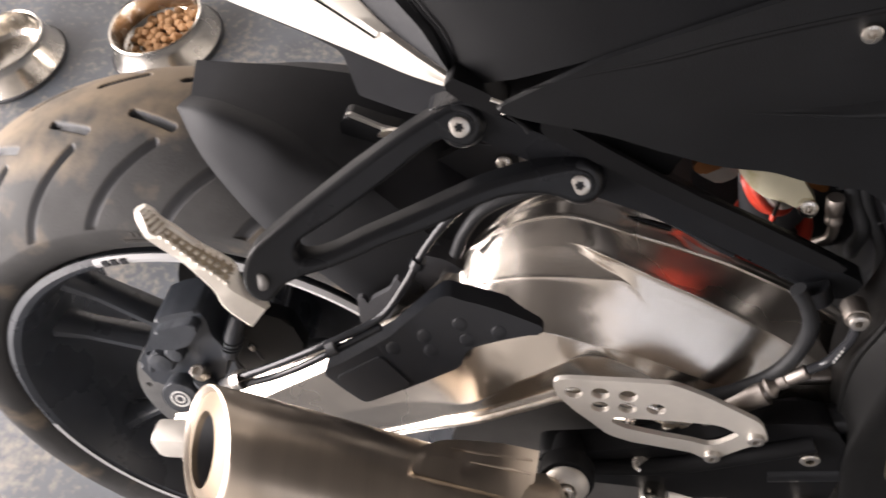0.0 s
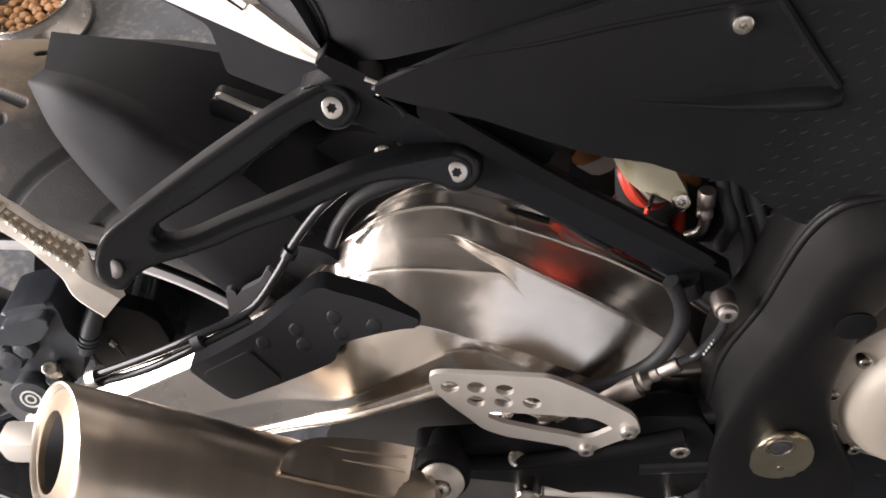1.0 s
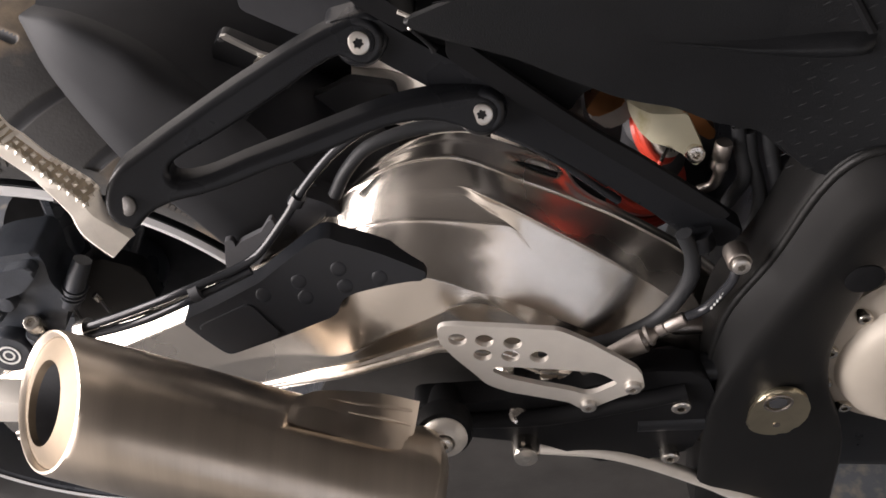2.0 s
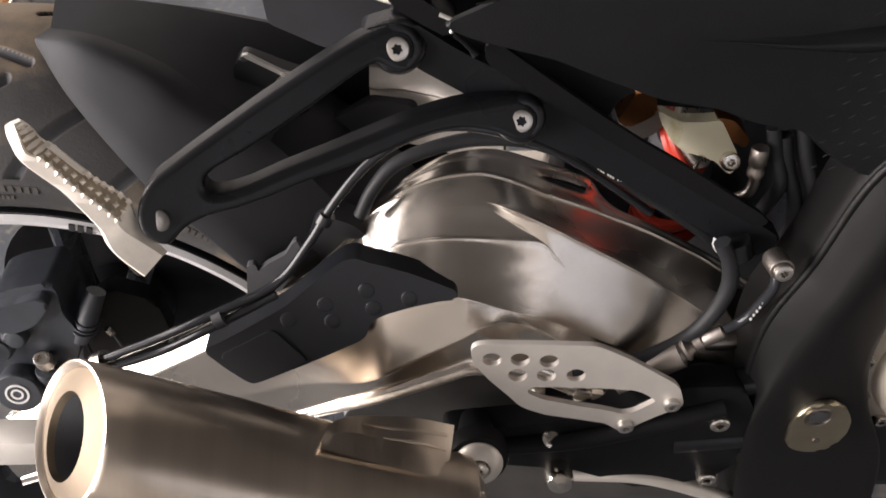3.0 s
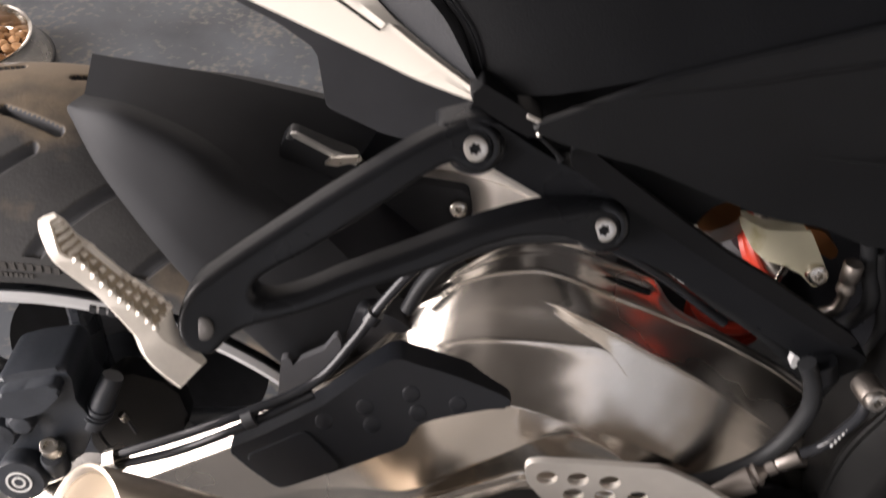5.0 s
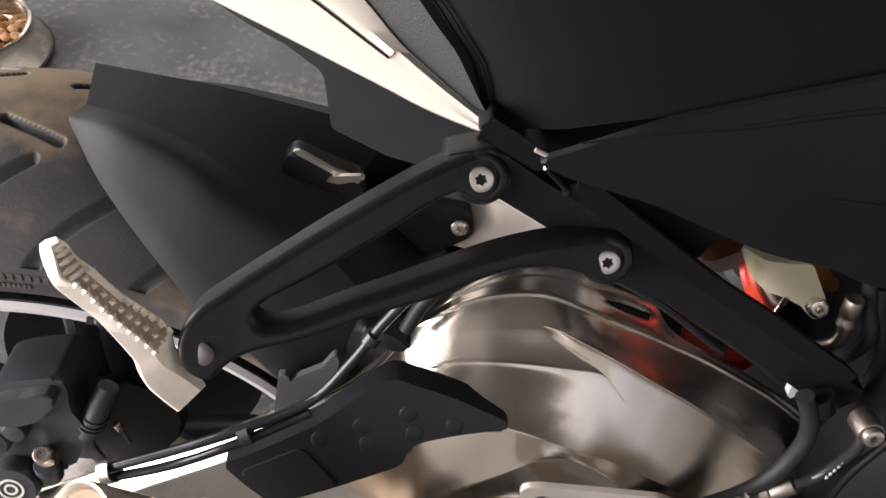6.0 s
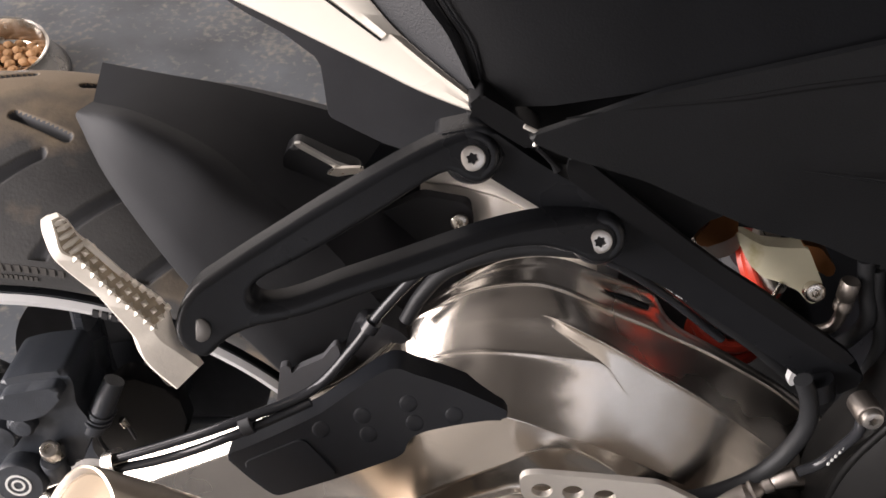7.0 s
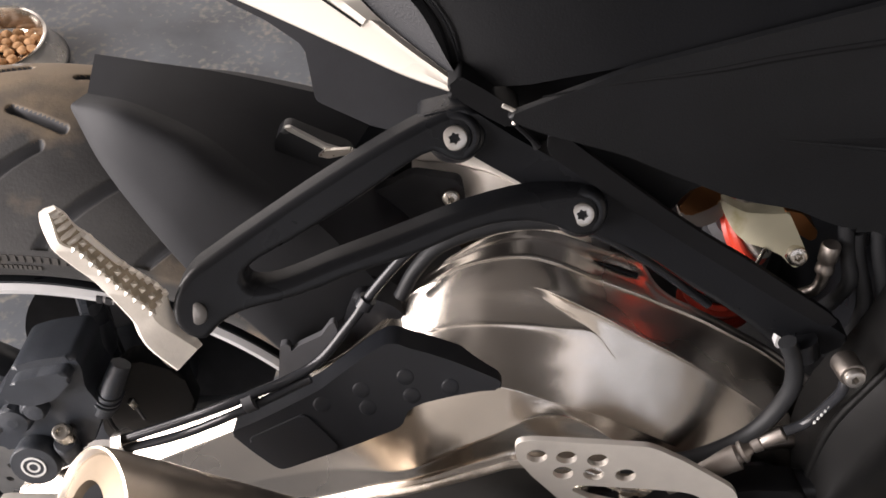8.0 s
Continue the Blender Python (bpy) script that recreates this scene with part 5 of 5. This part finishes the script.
part("pedal_pivot", lathe([(0, 0.011), (0.02, 0.011), (0.024, 0.009), (0.025, 0.003)], (0.386, -0.150, 0.352), (0, -1, 0.2), 20), BRIGHT_STEEL, bike, "steel pedal pivot")
part("pedal_pivot", lathe([(0, 0.007), (0.03, 0.007), (0.031, 0.005)], (0.372, -0.145, 0.372), (0.2, -0.5, 0.8), 16), BRIGHT_STEEL, bike, "steel pedal joint")
part("pedal_pivot", lathe([(-0.012, 0.006), (-0.011, 0.007), (0.011, 0.007), (0.012, 0.006)], (0.362, -0.130, 0.412), (0.6, -0.3, 0.4), 16), BRIGHT_STEEL, bike, "steel pedal joint")
part("linkage_casting", crowned(rounded([(0.3633, 0.3961), (0.3689, 0.3999), (0.3765, 0.3957), (0.3767, 0.3896), (0.3675, 0.3804), (0.3636, 0.3826)], 0.0012), -0.140, -0.132, 0.0014), SHIELD_GREY, bike, "grey cast linkage piece")
part("linkage_casting", crowned(rounded([(0.3781, 0.3710), (0.3789, 0.3793), (0.3866, 0.3832), (0.3907, 0.3899), (0.3962, 0.3843), (0.4012, 0.3758), (0.4036, 0.3631), (0.3932, 0.3606), (0.3800, 0.3596)], 0.0016), -0.140, -0.130, 0.002), DULL_STEEL, bike, "dull steel linkage piece")
part("bracket_tube", lathe([(0, 0.010), (0.05, 0.010), (0.052, 0.008)], (0.47, -0.150, 0.378), (0.95, 0, 0.1), 18), BLACK_COAT, bike)
part("pivot_cover", plate(rounded([(0.466, 0.434), (0.488, 0.442), (0.516, 0.426), (0.520, 0.388), (0.490, 0.392), (0.470, 0.412)], 0.006), -0.142, -0.128, 0.004), BLACK_COAT, bike, "black pivot cover")
part("bracket_tube", lathe([(0, 0.011), (0.045, 0.011), (0.047, 0.009)], (0.478, -0.142, 0.430), (0.95, 0, 0.15), 18), BLACK_COAT, bike)
part("pedal_arm", tube([(0.40, -0.150, 0.335), (0.46, -0.155, 0.335), (0.53, -0.155, 0.30), (0.6, -0.16, 0.26)], 0.006, 12), SATIN_PLATE, bike, "satin brake pedal arm")

# ---- brake caliper and lines ----
caliper = part("brake_caliper", plate(rounded([(-0.0338, 0.4564), (-0.0193, 0.4821), (-0.0010, 0.4894), (0.0251, 0.4946), (0.0289, 0.4846), (0.0258, 0.4612), (0.0311, 0.4481), (0.0300, 0.4306), (0.0152, 0.3970), (-0.0036, 0.3894), (-0.0297, 0.3941), (-0.0562, 0.3876), (-0.062, 0.42)], 0.006), -0.094, -0.055, 0.007), CALIPER_BLACK, bike, "black cast rear brake caliper")
part("caliper_bridge", plate(rounded([(-0.030, 0.4560), (-0.017, 0.4770), (0.0, 0.4830), (0.0215, 0.4880), (0.0245, 0.4800), (0.0080, 0.4600), (-0.0100, 0.4520)], 0.005), -0.1035, -0.090, 0.005), CALIPER_BLACK, caliper)
part("caliper_lobe", lathe([(-0.02, 0.012), (0.002, 0.012), (0.005, 0.0105), (0.006, 0.004)], (-0.030, -0.098, 0.432), (0, -1, 0.15), 24), CALIPER_BLACK, caliper)
part("caliper_lobe", lathe([(-0.02, 0.0085), (0.003, 0.0085), (0.005, 0.0070), (0.0055, 0.003)], (-0.012, -0.098, 0.444), (0, -1, 0.15), 20), CALIPER_BLACK, caliper)
for k in range(3):
    part("caliper_fin", tube([(-0.040 + 0.010 * k, -0.0970, 0.440 + 0.004 * k), (-0.043 + 0.010 * k, -0.0985, 0.428 + 0.004 * k), (-0.048 + 0.010 * k, -0.0970, 0.416 + 0.004 * k)], 0.0028, 8), CALIPER_BLACK, caliper)
cap2 = part("piston_cap", lathe([(-0.022, 0.0175), (-0.006, 0.0180), (-0.001, 0.0178), (0.001, 0.0165), (0.0014, 0.003)], (-0.0228, -0.1115, 0.3945), (0.05, -1, 0.25), 36), CALIPER_BLACK, caliper, "round black piston cap")
for r in (0.0090, 0.0048):
    part("cap_mark", lathe([(0.0011, r), (0.0019, r), (0.0019, r - 0.0016), (0.0011, r - 0.0016)], (-0.0228, -0.1115, 0.3945), (0.05, -1, 0.25), 28), MARK_WHITE, cap2)
part("nipple_socket", lathe([(-0.014, 0.0085), (0.006, 0.0085), (0.008, 0.0075), (0.008, 0.003)], (0.0000, -0.100, 0.404), (0.12, -0.25, 0.95), 20), CALIPER_BLACK, caliper)
part("bleed_nipple", lathe([(-0.010, 0.0072), (-0.002, 0.0074), (0.000, 0.0066), (0.0035, 0.0064), (0.0060, 0.0060), (0.0065, 0.0048), (0.0062, 0.0034), (0.003, 0.0032)], (0.0035, -0.1035, 0.4235), (0.10, -0.45, 0.88), 24), BRIGHT_STEEL, caliper, "steel bleed nipple")
part("sensor_body", tube([(0.0480, -0.078, 0.4700), (0.0420, -0.083, 0.4580), (0.0360, -0.087, 0.4450), (0.0290, -0.088, 0.4300)], [0.0070, 0.0078, 0.0080, 0.0076], 16, 1), CALIPER_BLACK, caliper, "ribbed black sensor body")
for t in (0.55, 0.66, 0.74):
    c = V(0.0480, -0.080, 0.4700) * (1 - t) + V(0.0290, -0.090, 0.4300) * t
    part("sensor_rib", lathe([(-0.0012, 0.0088), (-0.0008, 0.0096), (0.0008, 0.0096), (0.0012, 0.0088)], c, (0.42, 0, 0.9), 18), CALIPER_BLACK, caliper)
part("caliper_bracket", plate(rounded([(0.020, 0.43), (0.045, 0.455), (0.080, 0.440), (0.085, 0.400), (0.055, 0.36), (0.015, 0.34), (0.005, 0.37)], 0.008), -0.060, -0.045, 0.003), COVER_DARK, bike, "black caliper carrier")
part("sensor_cable", tube([(0.0340, -0.082, 0.3870), (0.0267, -0.081, 0.4081), (0.0285, -0.080, 0.4278), (0.0375, -0.079, 0.4394), (0.0440, -0.078, 0.4390)], 0.0013, 6), RUBBER, bike, "thin black sensor cable")
part("sensor_plug", lathe([(-0.004, 0.0022), (-0.003, 0.0032), (0.003, 0.0032), (0.004, 0.0022)], (0.0478, -0.080, 0.429), (0.35, 0, -0.9), 12), BRIGHT_STEEL, bike)
part("plug_wire", tube([(0.0490, -0.080, 0.4260), (0.0515, -0.081, 0.4190), (0.0536, -0.082, 0.4136)], 0.0012, 6), RUBBER, bike, "thin black wire on the plug")
part("brake_line", tube([(0.060, -0.135, 0.458), (0.105, -0.133, 0.478), (0.150, -0.130, 0.500), (0.190, -0.118, 0.515), (0.215, -0.110, 0.545), (0.232, -0.105, 0.572), (0.255, -0.098, 0.598), (0.280, -0.095, 0.615), (0.310, -0.093, 0.622), (0.352, -0.094, 0.612), (0.39, -0.09, 0.588), (0.44, -0.085, 0.545)], 0.0032, 10), HOSE, bike, "black rubber brake hose")
part("sensor_line", tube([(0.060, -0.138, 0.452), (0.105, -0.136, 0.468), (0.150, -0.133, 0.492), (0.190, -0.121, 0.508)], 0.0030, 10), HOSE, bike, "black sensor cable")
part("cable_tie", lathe([(-0.0035, 0.0058), (-0.0035, 0.0066), (0.0035, 0.0066), (0.0035, 0.0058)], (0.152, -0.131, 0.496), (0.9, 0.2, 0.4), 16), RUBBER, bike)
part("breather_hose", tube([(0.475, -0.127, 0.556), (0.483, -0.129, 0.540), (0.486, -0.131, 0.520), (0.480, -0.133, 0.497), (0.467, -0.136, 0.478), (0.445, -0.140, 0.465), (0.424, -0.142, 0.458), (0.39, -0.14, 0.45)], 0.0055, 12), SOFT_RUBBER, bike, "thick black rubber breather hose")
part("brake_hose_union", lathe([(0.0, 0.0066), (0.002, 0.0080), (0.005, 0.0086), (0.008, 0.0078), (0.009, 0.0072), (0.010, 0.0086), (0.012, 0.0086), (0.014, 0.006), (0.017, 0.0042), (0.018, 0.0052), (0.023, 0.0052), (0.024, 0.0042), (0.026, 0.0050), (0.038, 0.0052), (0.039, 0.004)], (0.456, -0.142, 0.465), (0.80, 0.05, 0.56), 18), DULL_STEEL, bike, "steel banjo union on the brake hose")
upper_hose = part("upper_brake_hose", tube([(0.488, -0.140, 0.489), (0.4985, -0.140, 0.498), (0.506, -0.141, 0.516), (0.509, -0.143, 0.533), (0.509, -0.138, 0.545)], 0.0034, 10), HOSE, bike, "black brake hose with small white print")
for k in range(7):
    t = k / 6
    c = V(0.501 + 0.0065 * t, -0.1438, 0.503 + 0.022 * t)
    part("print_bar", box(c - V(0.0006, 0.0004, 0.0011), c + V(0.0006, 0.0004, 0.0011), 0), MARK_WHITE, upper_hose)
loom = part("loom_cable", tube([(0.2447, -0.0740, 0.5359), (0.2550, -0.0700, 0.5567), (0.2732, -0.0650, 0.5748), (0.312, -0.060, 0.587), (0.350, -0.060, 0.588), (0.378, -0.060, 0.579), (0.405, -0.060, 0.563), (0.425, -0.061, 0.552), (0.468, -0.066, 0.525), (0.50, -0.07, 0.50)], 0.0050, 10), SOFT_RUBBER, bike, "black loom cable with small white print")
for k in range(11):
    if k % 4 != 3:
        c = V(0.4055 + 0.0018 * k, -0.0648, 0.5655 - 0.00105 * k)
        part("print_bar", box(c - V(0.0006, 0.0004, 0.0011), c + V(0.0006, 0.0004, 0.0011), 0), MARK_WHITE, loom)
part("seat_clip", tube([(0.2995, -0.1310, 0.7148), (0.3064, -0.1312, 0.7117), (0.3076, -0.1312, 0.7103), (0.3052, -0.1310, 0.7048)], 0.0011, 8, 1), SATIN_PLATE, bike, "bright steel seat clip")
part("tail_rubber", plate(rounded([(0.2730, 0.7221), (0.2793, 0.7284), (0.2914, 0.7213), (0.3015, 0.7141), (0.3073, 0.7105), (0.3085, 0.7080), (0.3058, 0.7031), (0.3031, 0.7007), (0.2913, 0.7076), (0.2804, 0.7147)], 0.002), -0.1285, -0.112, 0.003), COVER_DARK, bike, "black rubber tail edge")
part("latch_cable", tube([(0.3070, -0.1280, 0.7022), (0.3116, -0.1280, 0.6978), (0.3157, -0.1280, 0.6933), (0.3180, -0.1280, 0.6904)], [0.0014, 0.0014, 0.0014, 0.0026], 8, 1), COVER_DARK, bike, "black latch cable with a knob")
part("cable_tie", lathe([(-0.0035, 0.0045), (-0.0035, 0.0055), (0.0035, 0.0055), (0.0035, 0.0045)], (0.226, -0.107, 0.562), (0.4, 0.1, 0.7), 14), HOSE, bike, "black cable tie")
part("pipe_clip", lathe([(-0.004, 0.0075), (-0.004, 0.0085), (0.004, 0.0085), (0.004, 0.0075)], (0.064, -0.135, 0.457), (0.9, 0, 0.4), 16), BRIGHT_STEEL, bike, "bright steel pipe clip")
# ---- feeding bowls on the floor ----
def bowl_thing(x, y, r):
    ob = part("feeding_bowl", lathe([(0.001, r * 0.98), (0.0, r * 1.22), (0.004, r * 1.25), (0.010, r * 1.22), (0.045, r * 1.06), (0.058, r * 1.03), (0.062, r * 1.04), (0.064, r * 1.02), (0.062, r * 0.98), (0.050, r * 0.95), (0.022, r * 0.90), (0.014, r * 0.80), (0.012, r * 0.02)], (0, 0, 0), (0, 0, 1), 64), BRIGHT_STEEL)
    ob.matrix_world = pose(x, y, 0)
    part("base_ring", lathe([(0.0005, r * 1.26), (0.0045, r * 1.275), (0.008, r * 1.26), (0.008, r * 1.22), (0.0005, r * 1.20)], (0, 0, 0), (0, 0, 1), 64), RUBBER, ob, "black rubber base ring")
    return ob


tagged(bowl_thing(-0.533, 0.910, 0.092), "stainless steel feeding bowl with dry kibble on the floor", "bowl", "feeding bowls")
tagged(bowl_thing(-0.872, 0.880, 0.090), "empty stainless steel feeding bowl on the floor", "bowl", "feeding bowls")


def kibble_mesh():
    bm = bmesh.new()
    bmesh.ops.create_icosphere(bm, subdivisions=2, radius=0.0095)
    for v in bm.verts:
        v.co *= 1 + 0.18 * noise.noise(v.co * 160)
        v.co.z *= 0.72
    return bm


first = part("kibble", kibble_mesh(), KIBBLE)
tagged(first, "round brown piece of dry kibble in the steel bowl", "kibble", "kibble in the bowl")
spots = []
for k in range(900):
    a, d = random.uniform(0, 2 * math.pi), 0.072 * math.sqrt(random.random())
    x, y = -0.528 + d * math.cos(a), 0.912 + d * math.sin(a)
    level = 0
    for q in spots:
        if (q[0] - x) ** 2 + (q[1] - y) ** 2 < 0.0155 ** 2:
            level = max(level, q[2] + 1)
    if level < 2 and not (level == 1 and d > 0.055):
        spots.append((x, y, level))
    if len(spots) > 74:
        break
for k, (x, y, level) in enumerate(spots):
    m = pose(x, y, 0.0192 + 0.0095 * level, random.uniform(-20, 20), random.uniform(-20, 20), random.uniform(0, 360))
    if k:
        copy_thing(first, m)
    else:
        first.matrix_world = m
